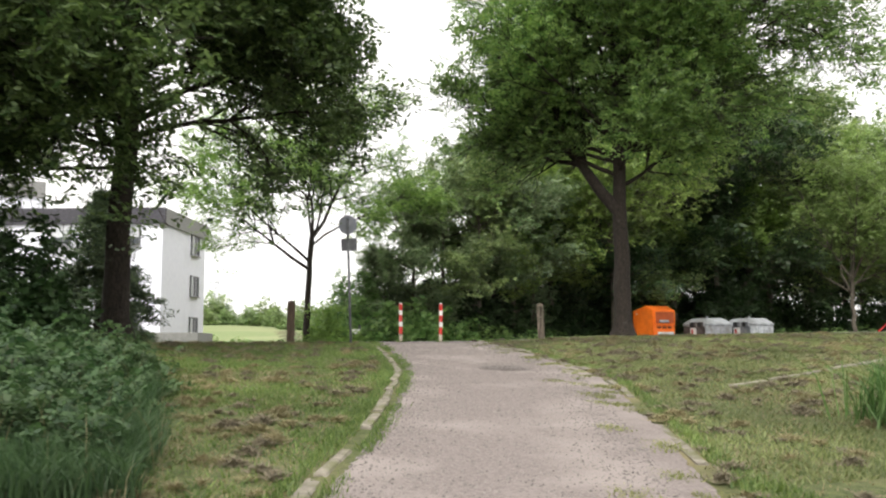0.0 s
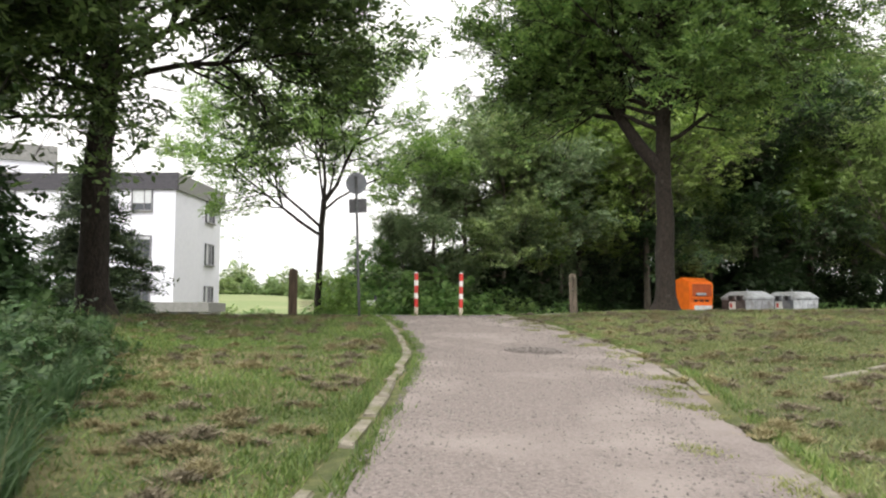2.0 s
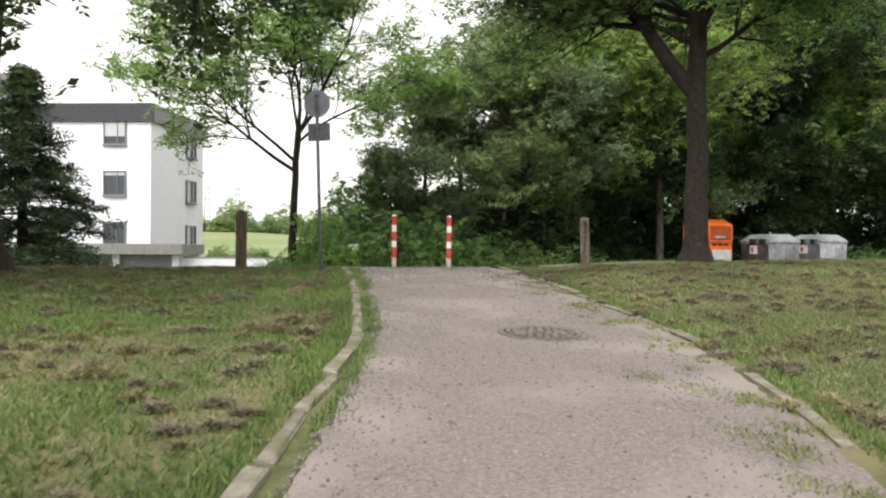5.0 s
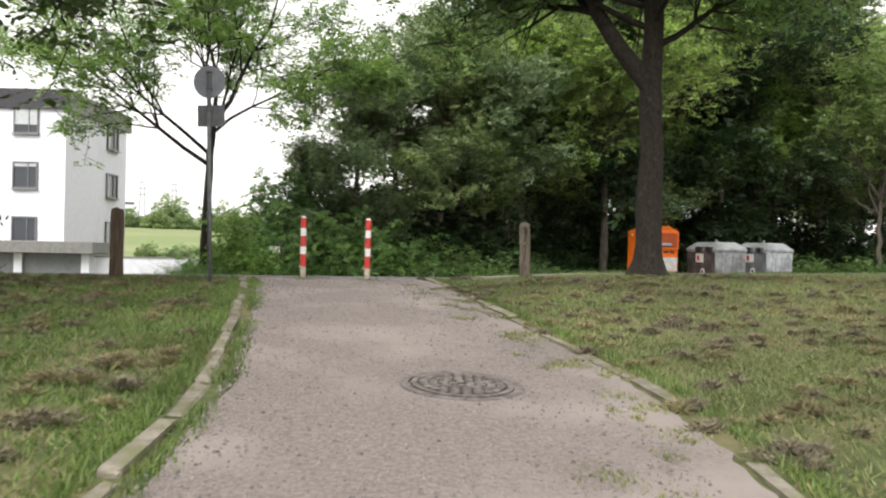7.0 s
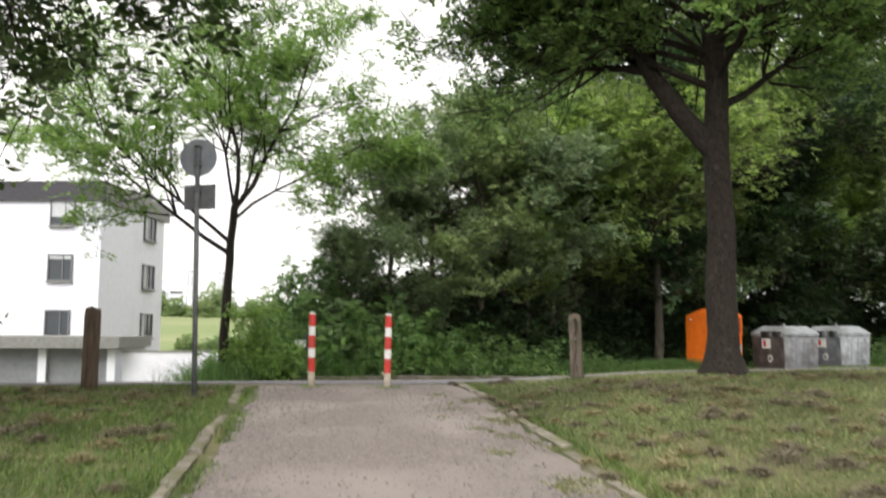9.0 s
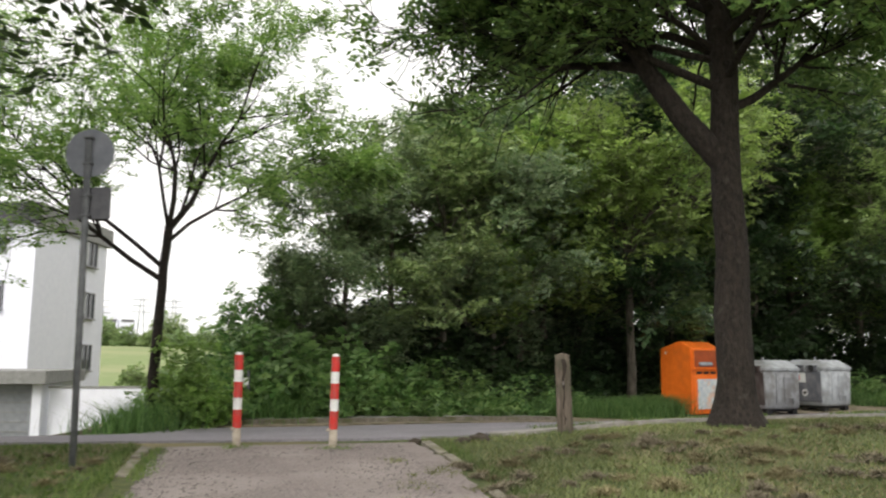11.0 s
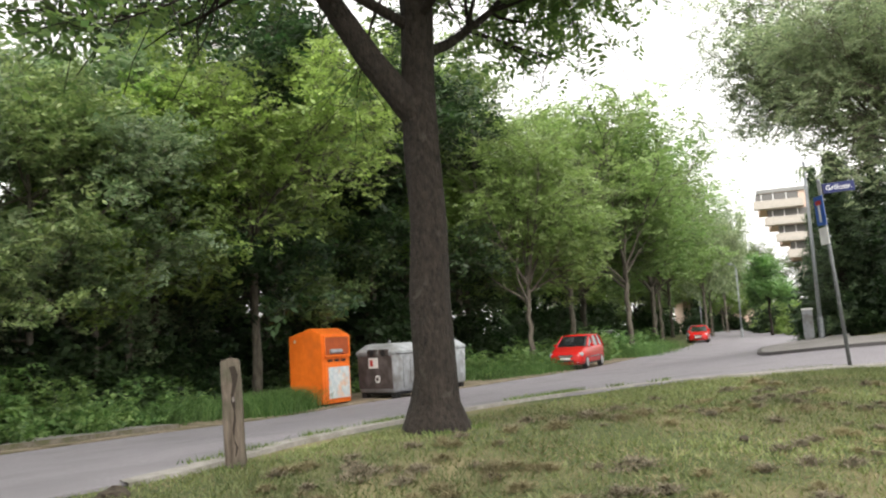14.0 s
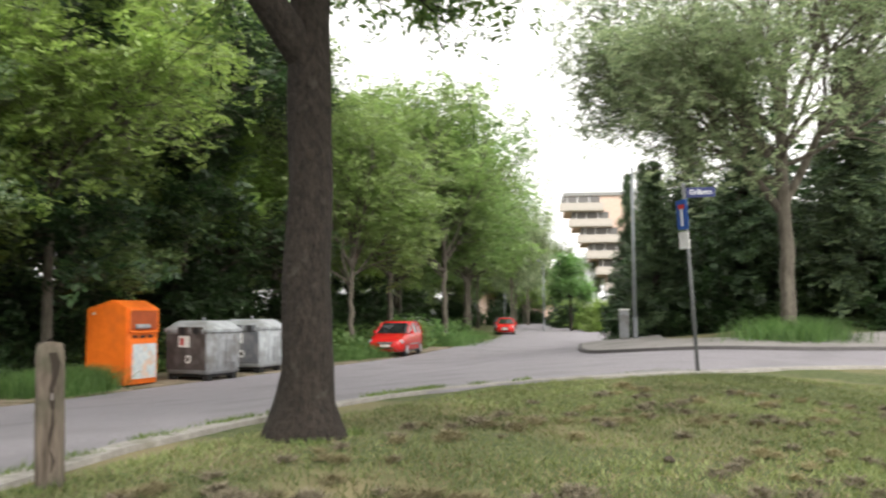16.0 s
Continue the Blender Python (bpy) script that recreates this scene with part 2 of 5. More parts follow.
L_SPRUCE = leaf_mat("spruce_needles", (0.018, 0.043, 0.022), (0.112, 0.163, 0.069), 0.1, 0.7)
L_BRAMBLE = leaf_mat("bramble_leaf", (0.080, 0.160, 0.050), (0.240, 0.355, 0.130), 0.4)
L_GRASS = leaf_mat("grass_blade", (0.053, 0.098, 0.022), (0.178, 0.230, 0.068), 0.3, 0.6)
L_GRASS_SUN = leaf_mat("yellowish_grass_blade", (0.086, 0.114, 0.038), (0.235, 0.252, 0.105), 0.3, 0.6)
L_VERGE = leaf_mat("verge_blade", (0.040, 0.092, 0.022), (0.165, 0.262, 0.082), 0.35, 0.6)
L_DRY = leaf_mat("dry_blade", (0.14, 0.12, 0.06), (0.30, 0.26, 0.15), 0.2, 0.8)
L_TALL = leaf_mat("tall_blade", (0.024, 0.058, 0.020), (0.085, 0.145, 0.055), 0.3, 0.6)


# ---- lie of the land ----
def sst(a, b, v):
    q = min(1.0, max(0.0, (v - a) / (b - a)))
    return q * q * (3 - 2 * q)


def zg(x, y):
    """Height of the ground: the path climbs to a crest, and beyond it the road falls away."""
    q = min(max(y - 16.2, 0), 6.3)
    up = 0.068 * max(min(y, 16.2), -25) + 0.068 * q - 0.068 * q * q / 12.6
    k = sst(4, 17, x)
    drop = 1.03 * sst(20.5, 36, y) * k + 0.62 * sst(20.6, 31, y) * (1 - k)
    far = min(1.0, 0.006 * max(0, math.hypot(x - 20, y - 40) - 30))
    side = 0.010 * min(34, max(0, x - 6)) * sst(2, 22, y) + 0.4 * sst(24, 38, x) * sst(39, 27, y) * sst(5, 18, y)
    bank = 0.08 * sst(6.3, 9.6, x) * sst(7, 19, y) * sst(27, 21.5, y)
    west = 1.75 * sst(22, 42, y) * sst(3, -5, x) * sst(60, 45, y) + 0.0
    west2 = 1.75 * sst(45, 60, y) * sst(20, -5, x)
    hill = 6.0 * sst(80, 260, y) * sst(40, -10, x)
    return up - drop + side + bank + far - west - west2 + hill


def ramp(a, b, v):
    q = np.clip((v - a) / (b - a), 0, 1)
    return q * q * (3 - 2 * q)


def zlawn(x, y):
    """The same height for many places of the near lawn at once."""
    q = np.clip(y - 16.2, 0, 6.3)
    up = 0.068 * np.minimum(y, 16.2) + 0.068 * q - 0.068 * q * q / 12.6
    k = ramp(4, 17, x)
    drop = 1.03 * ramp(20.5, 36, y) * k + 0.62 * ramp(20.6, 31, y) * (1 - k)
    far = np.minimum(1.0, 0.006 * np.maximum(0, np.hypot(x - 20, y - 40) - 30))
    side = 0.010 * np.clip(x - 6, 0, 34) * ramp(2, 22, y)
    bank = 0.08 * ramp(6.3, 9.6, x) * ramp(7, 19, y) * (1 - ramp(21.5, 27, y))
    return up - drop + far + side + bank


def vnoise(x, y, scale, seed):
    """Smooth lattice noise from -1 to 1 for many places at once."""
    t = np.random.default_rng(seed).uniform(-1, 1, (64, 64))
    u, v = x * scale, y * scale
    i, j = np.floor(u).astype(int), np.floor(v).astype(int)
    fu, fv = u - i, v - j
    fu, fv = fu * fu * (3 - 2 * fu), fv * fv * (3 - 2 * fv)
    g = lambda a, c: t[a % 64, c % 64]
    return (g(i, j) * (1 - fu) + g(i + 1, j) * fu) * (1 - fv) + (g(i, j + 1) * (1 - fu) + g(i + 1, j + 1) * fu) * fv


def bez(points, n):
    """A smooth line through plan points (Catmull-Rom)."""
    out = []
    p = [points[0]] + list(points) + [points[-1]]
    for i in range(1, len(p) - 2):
        for k in range(n):
            t = k / n
            a, b, c, d = (np.array(p[i + j], float) for j in (-1, 0, 1, 2))
            out.append(0.5 * (2 * b + (c - a) * t + (2 * a - 5 * b + 4 * c - d) * t * t + (3 * b - a - 3 * c + d) * t ** 3))
    out.append(np.array(points[-1], float))
    return out


KERB_L = bez([(-1.6, -4), (-0.6, 2), (0.34, 5.4), (1.0, 7.6), (1.70, 10.5), (2.14, 12.6), (2.36, 14.6), (2.62, 18.3), (2.66, 20.6)], 12)
KERB_R = bez([(0.3, -4), (1.7, 1), (3.3, 5.75), (3.89, 7.6), (4.52, 9.5), (4.95, 11.0), (5.32, 13.0), (5.45, 16.5), (5.66, 20.2)], 12)


def x_at(line, y):
    for a, b in zip(line, line[1:]):
        if a[1] <= y <= b[1]:
            return a[0] + (b[0] - a[0]) * (y - a[1]) / max(1e-6, b[1] - a[1])
    return line[0][0] if y < line[0][1] else line[-1][0]


# ---- mesh helpers ----
def part(name, bm, material, parent=None, label="", smooth=False):
    me = bpy.data.meshes.new(name)
    bm.to_mesh(me)
    bm.free()
    return link(name, me, material, parent, label, smooth)


def link(name, me, material, parent=None, label="", smooth=False):
    for m in (material if isinstance(material, (list, tuple)) else [material]):
        me.materials.append(m)
    if smooth:
        me.polygons.foreach_set("use_smooth", [True] * len(me.polygons))
    ob = new(name, me)
    ob.parent = parent
    if label:
        tagged(ob, label)
    return ob


def raw(name, verts, faces, material, parent=None, label="", smooth=False):
    me = bpy.data.meshes.new(name)
    if isinstance(faces, np.ndarray):
        n = len(faces)
        me.vertices.add(len(verts))
        me.vertices.foreach_set("co", np.asarray(verts, np.float32).ravel())
        me.loops.add(n * 3)
        me.loops.foreach_set("vertex_index", faces.astype(np.int32).ravel())
        me.polygons.add(n)
        me.polygons.foreach_set("loop_start", np.arange(0, n * 3, 3, dtype=np.int32))
        me.update(calc_edges=True)
    else:
        me.from_pydata([tuple(v) for v in verts], [], faces)
        me.update()
    return link(name, me, material, parent, label, smooth)


def thing(name, m, label, category, group="", kind=""):
    ob = new(name)
    ob.matrix_basis = m
    return tagged(ob, label, category, group, kind)


def box(sx, sy, sz, at=(0, 0, 0), bevel=0.0, bm=None, rot=None):
    """A box with its foot's centre at the given place."""
    b = bmesh.new()
    bmesh.ops.create_cube(b, size=1)
    bmesh.ops.transform(b, matrix=Matrix.Diagonal((sx, sy, sz, 1)), verts=b.verts)
    if bevel:
        bmesh.ops.bevel(b, geom=b.edges[:], offset=bevel, segments=2, affect="EDGES", profile=0.5)
    m = Matrix.Translation((at[0], at[1], at[2] + sz / 2))
    if rot:
        m = m @ rot
    bmesh.ops.transform(b, matrix=m, verts=b.verts)
    return merge(bm, b)


def merge(bm, b):
    if bm is None:
        return b
    me = bpy.data.meshes.new("tmp")
    b.to_mesh(me)
    b.free()
    bm.from_mesh(me)
    bpy.data.meshes.remove(me)
    return bm


def cyl(r1, r2, h, at=(0, 0, 0), seg=20, bevel=0.0, bm=None, rot=None):
    b = bmesh.new()
    bmesh.ops.create_cone(b, cap_ends=True, segments=seg, radius1=r1, radius2=r2, depth=h)
    if bevel:
        es = [e for e in b.edges if abs(e.verts[0].co.z - e.verts[1].co.z) < 1e-6]
        bmesh.ops.bevel(b, geom=es, offset=bevel, segments=2, affect="EDGES")
    m = Matrix.Translation(at) @ (rot or Matrix.Identity(4)) @ Matrix.Translation((0, 0, h / 2))
    bmesh.ops.transform(b, matrix=m, verts=b.verts)
    return merge(bm, b)


def loft(rings, cap=True):
    """A skin over rings of equally many points."""
    b = bmesh.new()
    rows = [[b.verts.new(p) for p in ring] for ring in rings]
    n = len(rows[0])
    for r, s in zip(rows, rows[1:]):
        for i in range(n):
            b.faces.new((r[i], r[(i + 1) % n], s[(i + 1) % n], s[i]))
    if cap:
        b.faces.new(rows[0][::-1])
        b.faces.new(rows[-1])
    bmesh.ops.recalc_face_normals(b, faces=b.faces[:])
    return b


def strip(name, left, right, dz, material, n=8, label="", category="", jag=0.0, seed=1, lift=None, sides=0.12):
    """A sheet between two lines of the plan that lies on the ground, with its edges turned down."""
    rng = np.random.default_rng(seed)
    v, f = [], []
    for i, (a, b) in enumerate(zip(left, right)):
        ja, jb = rng.normal(0, jag) if jag else 0, rng.normal(0, jag) if jag else 0
        ax = np.array(a) + (np.array(a) - np.array(b)) / np.linalg.norm(np.array(a) - np.array(b)) * ja
        bx = np.array(b) + (np.array(b) - np.array(a)) / np.linalg.norm(np.array(a) - np.array(b)) * jb
        for k in range(n + 1):
            p = ax + (bx - ax) * k / n
            z = zg(p[0], p[1]) + dz + (lift(k / n) if lift else 0)
            if k == 0:
                v.append((p[0], p[1], z - sides))
            v.append((p[0], p[1], z))
            if k == n:
                v.append((p[0], p[1], z - sides))
    w = n + 3
    for i in range(len(left) - 1):
        for k in range(w - 1):
            o = i * w + k
            f.append((o, o + 1, o + w + 1, o + w))
    ob = raw(name, v, f, material, smooth=False)
    me = ob.data
    b = bmesh.new()
    b.from_mesh(me)
    bmesh.ops.recalc_face_normals(b, faces=b.faces[:])
    if sum(q.normal.z for q in b.faces) < 0:
        bmesh.ops.reverse_faces(b, faces=b.faces[:])
    b.to_mesh(me)
    b.free()
    return tagged(ob, label, category, kind="structure")


# ---- the ground ----
def axis(lo, hi, fine_lo, fine_hi, fine, coarse_growth=1.25):
    a = list(np.arange(fine_lo, fine_hi + 1e-6, fine))
    s = fine
    while a[-1] < hi:
        s *= coarse_growth
        a.append(min(hi, a[-1] + s))
    s = fine
    while a[0] > lo:
        s *= coarse_growth
        a.insert(0, max(lo, a[0] - s))
    return a


def build_ground():
    xs, ys = axis(-1500, 1500, -8, 46, 0.5), axis(-600, 2500, -3, 48, 0.5)
    v = [(x, y, zg(x, y) + 0.02 * noise.noise((x * 0.9, y * 0.9, 0)) * sst(60, 30, math.hypot(x, y))) for y in ys for x in xs]
    w = len(xs)
    f = [(j * w + i, j * w + i + 1, (j + 1) * w + i + 1, (j + 1) * w + i) for j in range(len(ys) - 1) for i in range(w - 1)]
    tagged(raw("ground", v, f, M_SOIL, smooth=True), "mown rough lawn with straw-coloured dry patches", "lawn", kind="structure")


build_ground()
NL = [np.array((x_at(KERB_L, y) + 0.19 + 0.10 * noise.noise((5, y * 0.8, 3)), y)) for y in np.arange(-3.5, 20.8, 0.12)]
NR = [np.array(((x_at(KERB_R, y) - 0.10 - 0.10 * noise.noise((0, y * 0.5, 3))), y)) for y in np.arange(-3.5, 20.8, 0.12)]
strip("path", NL, NR, 0.022, M_GRAVEL, 10, "compacted pale grey-brown gravel footpath", "path", 0.02, 3)
ROAD_NEAR = bez([(-90, 30), (-30, 24.5), (-8, 22.2), (2.2, 21.4), (6, 21.3), (10, 22.2), (13, 22.6), (15.2, 22.0), (22, 22.5), (27.2, 25.2), (30.7, 27.6), (45, 33.5), (63.5, 40.5), (128, 70)], 8)
ROAD_FAR = bez([(-90, 40), (-30, 34.5), (-8, 31.6), (2, 30.9), (6.4, 31.2), (9.5, 32.2), (13.4, 34.2), (19.2, 36.0), (27.0, 37.2), (34.5, 38.6), (44, 42), (62, 49.5), (85, 62), (128, 84)], 8)
strip("road", ROAD_NEAR, ROAD_FAR, 0.03, M_ASPHALT, 10, "worn grey asphalt residential road", "road")
strip("side_road", bez([(14.5, 22.2), (18.9, 20.0), (23.4, 17.6), (32, 11), (50, -6)], 8), bez([(27.4, 25.4), (25.8, 21.3), (27.9, 18.2), (36, 12), (54, -4)], 8), 0.036, M_ASPHALT, 8, "grey asphalt side road at the junction", "road")
GUT = bez([(6.6, 21.36), (10, 22.22), (13, 22.62), (15.2, 22.0), (18.9, 20.0), (23.4, 17.65), (32, 11), (50, -6)], 8)
strip("gutter", [p - np.array((0.0, 0.16)) for p in GUT], [p + np.array((0.03, 0.14)) for p in GUT], 0.046, M_GUTTER, 2, "pale concrete gutter strip along the road", "gutter", 0.03, 9)
PAVE_IN = bez([(54, -4), (36, 12), (27.9, 18.3), (25.9, 21.3), (26.9, 24.8), (30.7, 27.8), (45, 33.7), (63.5, 40.7), (128, 70)], 10)
PAVE_OUT = bez([(57.5, -1), (39, 14.6), (31, 20.0), (29.4, 22.0), (30.6, 24.4), (33.6, 26.0), (46.5, 30.9), (65, 37.8), (130, 66)], 10)
strip("road_kerb", [p + (p - q) / np.linalg.norm(p - q) * 0.16 for p, q in zip(PAVE_IN, PAVE_OUT)], [p - (p - q) / np.linalg.norm(p - q) * 0.01 for p, q in zip(PAVE_IN, PAVE_OUT)], 0.12, M_KERBDARK, 1, "low dark stone kerb of the pavement", "kerb", sides=0.3)
strip("pavement", PAVE_IN, PAVE_OUT, 0.13, M_PAVE, 4, "pale paved footway with a low dark kerb", "pavement", sides=0.3)
# sandy gutter, low kerb and footway before the brambles, and the lay-by under the bins and cars
VERGE = bez([(-30, 34.6), (-8, 31.7), (2, 31.0), (6.4, 31.3), (9.5, 32.3), (13.4, 34.3), (17.2, 35.5), (19.2, 36.1), (27, 37.3), (34.5, 38.7), (44, 42.1)], 8)
def beside(line, d):
    """The same line, moved to its far side."""
    out = []
    for i, p in enumerate(line):
        t = line[min(i + 1, len(line) - 1)] - line[max(i - 1, 0)]
        out.append(p + np.array((-t[1], t[0])) / np.linalg.norm(t) * d)
    return out
strip("lay_by", VERGE, beside(VERGE, 3.6), 0.05, M_DIRT, 4, "sandy dirt strip along the road", "verge", 0.05, 5)
FOOTWAY = beside(VERGE[:41], 0.55)
strip("footway_kerb", FOOTWAY, beside(FOOTWAY, 0.13), 0.155, M_KERB, 1, "low pale concrete kerb before the brambles", "kerb", 0.006, 6, sides=0.2)
strip("footway", beside(FOOTWAY, 0.134), beside(FOOTWAY, 1.15), 0.15, M_PAVE, 3, "narrow pale footway beside the brambles", "pavement", 0.04, 7, sides=0.2)


# ---- trees ----
def frame_of(d):
    d = d / np.linalg.norm(d)
    a = np.array((0, 0, 1.0)) if abs(d[2]) < 0.9 else np.array((1.0, 0, 0))
    u = np.cross(d, a)
    u /= np.linalg.norm(u)
    return u, np.cross(d, u)


class Wood:
    """Tapered tubes collected into one mesh."""

    def __init__(self):
        self.v, self.f = [], []

    def tube(self, pts, rad, seg=8, lump=0.0, rng=None):
        o = len(self.v)
        pts = [np.array(p, float) for p in pts]
        u = None
        for i, (p, r) in enumerate(zip(pts, rad)):
            d = pts[min(i + 1, len(pts) - 1)] - pts[max(i - 1, 0)]
            d /= np.linalg.norm(d) + 1e-9
            if u is None:
                u, w = frame_of(d)
            else:
                u = u - d * np.dot(u, d)
                u /= np.linalg.norm(u)
                w = np.cross(d, u)
            for k in range(seg):
                a = 2 * math.pi * k / seg
                rr = r * (1 + (lump * rng.normal() if lump else 0))
                self.v.append(p + rr * (math.cos(a) * u + math.sin(a) * w))
            if i:
                for k in range(seg):
                    b = o + (i - 1) * seg
                    self.f.append((b + k, b + (k + 1) % seg, b + seg + (k + 1) % seg, b + seg + k))
        self.f.append(tuple(o + (len(pts) - 1) * seg + k for k in range(seg)))


def grow(rng, wood, tips, p, d, length, r, level, top, bend=0.12, up=0.05, seg=7, kids=5, spread=0.9):
    """A branch with its side branches; twig ends are kept in tips."""
    n = 6 if level < 2 else 4
    pts, rad = [p], [r]
    q, e = np.array(p, float), np.array(d, float) / np.linalg.norm(d)
    for i in range(n):
        e = e + rng.normal(0, bend, 3) + np.array((0, 0, up))
        e /= np.linalg.norm(e)
        q = q + e * length / n
        pts.append(q.copy())
        rad.append(max(0.006, r * (1 - 0.8 * (i + 1) / n)))
        if level < top and i >= 1:
            for _ in range(kids if level == 0 else max(1, kids - 2)):
                if rng.random() < 0.75:
                    u, w = frame_of(e)
                    a = rng.uniform(0, 2 * math.pi)
                    c = e + spread * rng.uniform(0.7, 1.3) * (math.cos(a) * u + math.sin(a) * w)
                    grow(rng, wood, tips, q, c, length * rng.uniform(0.35, 0.6) * (1.15 - 0.5 * i / n), rad[-1] * 0.6, level + 1, top, bend, up * 0.6, max(4, seg - 2), kids, spread)
        if level == top or (level == 1 and i >= 1) or (level == 0 and i >= 3):
            tips.append(q.copy())
    if level < top:
        tips.append(q.copy())
    wood.tube(pts, rad, seg)


def leaves(rng, centres, n, size, sig, flat=0.6, aspect=0.45, hang=0.35, group=8):
    """n folded leaflets in feathered sprays about the centres: points and triangles."""
    k = max(1, n // group)
    c = np.asarray(centres)[rng.integers(0, len(centres), k)] + rng.normal(0, 1, (k, 3)) * np.array((sig, sig, sig * flat))
    a = rng.uniform(0, 2 * math.pi, k)
    tilt = rng.normal(-hang, 0.35, k)
    ax = np.stack((np.cos(a) * np.cos(tilt), np.sin(a) * np.cos(tilt), np.sin(tilt)), 1)
    b = np.stack((-np.sin(a), np.cos(a), rng.normal(0, 0.4, k)), 1)
    b /= np.linalg.norm(b, axis=1)[:, None]
    s0 = size * rng.uniform(0.75, 1.25, k)
    ax, b, c, s0 = (np.repeat(q, group, 0) for q in (ax, b, c, s0))
    n = len(c)
    j = np.tile(np.arange(group), k)
    sgn = np.where(j % 2 == 0, 1.0, -1.0)[:, None]
    s = (s0 * rng.uniform(0.7, 1.25, n))[:, None]
    up = np.cross(ax, b)
    along = ((j // 2) - group / 4.0)[:, None] * s0[:, None] * 0.62
    root = c + ax * along - up * (along / (s0[:, None] * group)) ** 2 * s0[:, None] * 3
    d = b * sgn * 0.85 + ax * 0.5 + rng.normal(0, 0.22, (n, 3))
    d /= np.linalg.norm(d, axis=1)[:, None]
    e = np.cross(d, up + rng.normal(0, 0.35, (n, 3)))
    e /= np.linalg.norm(e, axis=1)[:, None] + 1e-9
    nn = np.cross(d, e)
    p0, p2 = root, root + d * s
    p1 = root + d * s * 0.45 + e * s * aspect * 0.5 + nn * s * 0.06
    p3 = root + d * s * 0.45 - e * s * aspect * 0.5 + nn * s * 0.06
    v = np.stack((p0, p1, p2, p3), 1).reshape(-1, 3)
    q = np.arange(n)[:, None] * 4
    return v, np.concatenate((q + np.array((0, 1, 2)), q + np.array((0, 2, 3))), 0)


def tree(m, label, seed, trunk, limbs, leaf, group="", bark=None, category="tree", seg=14, flare=1.7, kids=5, levels=2, spread=0.9, up=0.05, name="tree", lump=0.03, jitter=0.03, group_size=8):
    """A tree: trunk (height, foot radius, top radius, lean), limbs (list of height, azimuth, rise, length, radius), leaf (material, count, size, scatter, flatness)."""
    rng = np.random.default_rng(seed)
    root = thing(name, m, label, category, group)
    h, r0, r1, lean = trunk
    w = Wood()
    ks = 12
    zs = [-0.25, 0.0, 0.14, 0.32, 0.6] + [0.6 + (h - 0.6) * i / (ks - 4) for i in range(1, ks - 3)]
    pts = [(lean[0] * (z / h) ** 1.4 * h + jitter * rng.normal() if z > 0.4 else 0.0, lean[1] * (z / h) ** 1.4 * h + jitter * rng.normal() if z > 0.4 else 0.0, z) for z in zs]
    rad = [(r0 + (r1 - r0) * max(0, z) / h) * (1 + (flare - 1) * math.exp(-max(0, z) / 0.24)) for z in zs]
    w.tube(pts, rad, seg, lump, rng)
    raw("trunk", w.v, w.f, bark or M_BARK, root, smooth=True)
    tips = []
    for lh, az, rise, length, r in limbs:
        lw = Wood()
        k = max(q for q in range(len(zs) - 1) if zs[q] <= lh)
        p = np.array(pts[k]) + (np.array(pts[k + 1]) - np.array(pts[k])) * (lh - zs[k]) / (zs[k + 1] - zs[k])
        d = (math.sin(radians(az)) * math.cos(radians(rise)), math.cos(radians(az)) * math.cos(radians(rise)), math.sin(radians(rise)))
        grow(rng, lw, tips, p, d, length, r, 0, levels, 0.13, up, 8, kids, spread)
        raw("limb", lw.v, lw.f, bark or M_BARK, root, smooth=True)
    ml, n, size, sig, flat = leaf
    v, f = leaves(rng, tips, n, size, sig, flat, group=group_size)
    raw("crown", v, f, ml, root)
    return root


def ring(rng, n, lo, hi, rise, length, r, start=0):
    return [(rng.uniform(lo, hi), start + 360 / n * i + rng.uniform(-22, 22), rng.uniform(*rise), rng.uniform(*length), r * rng.uniform(0.8, 1.15)) for i in range(n)]


RT = np.random.default_rng(11)
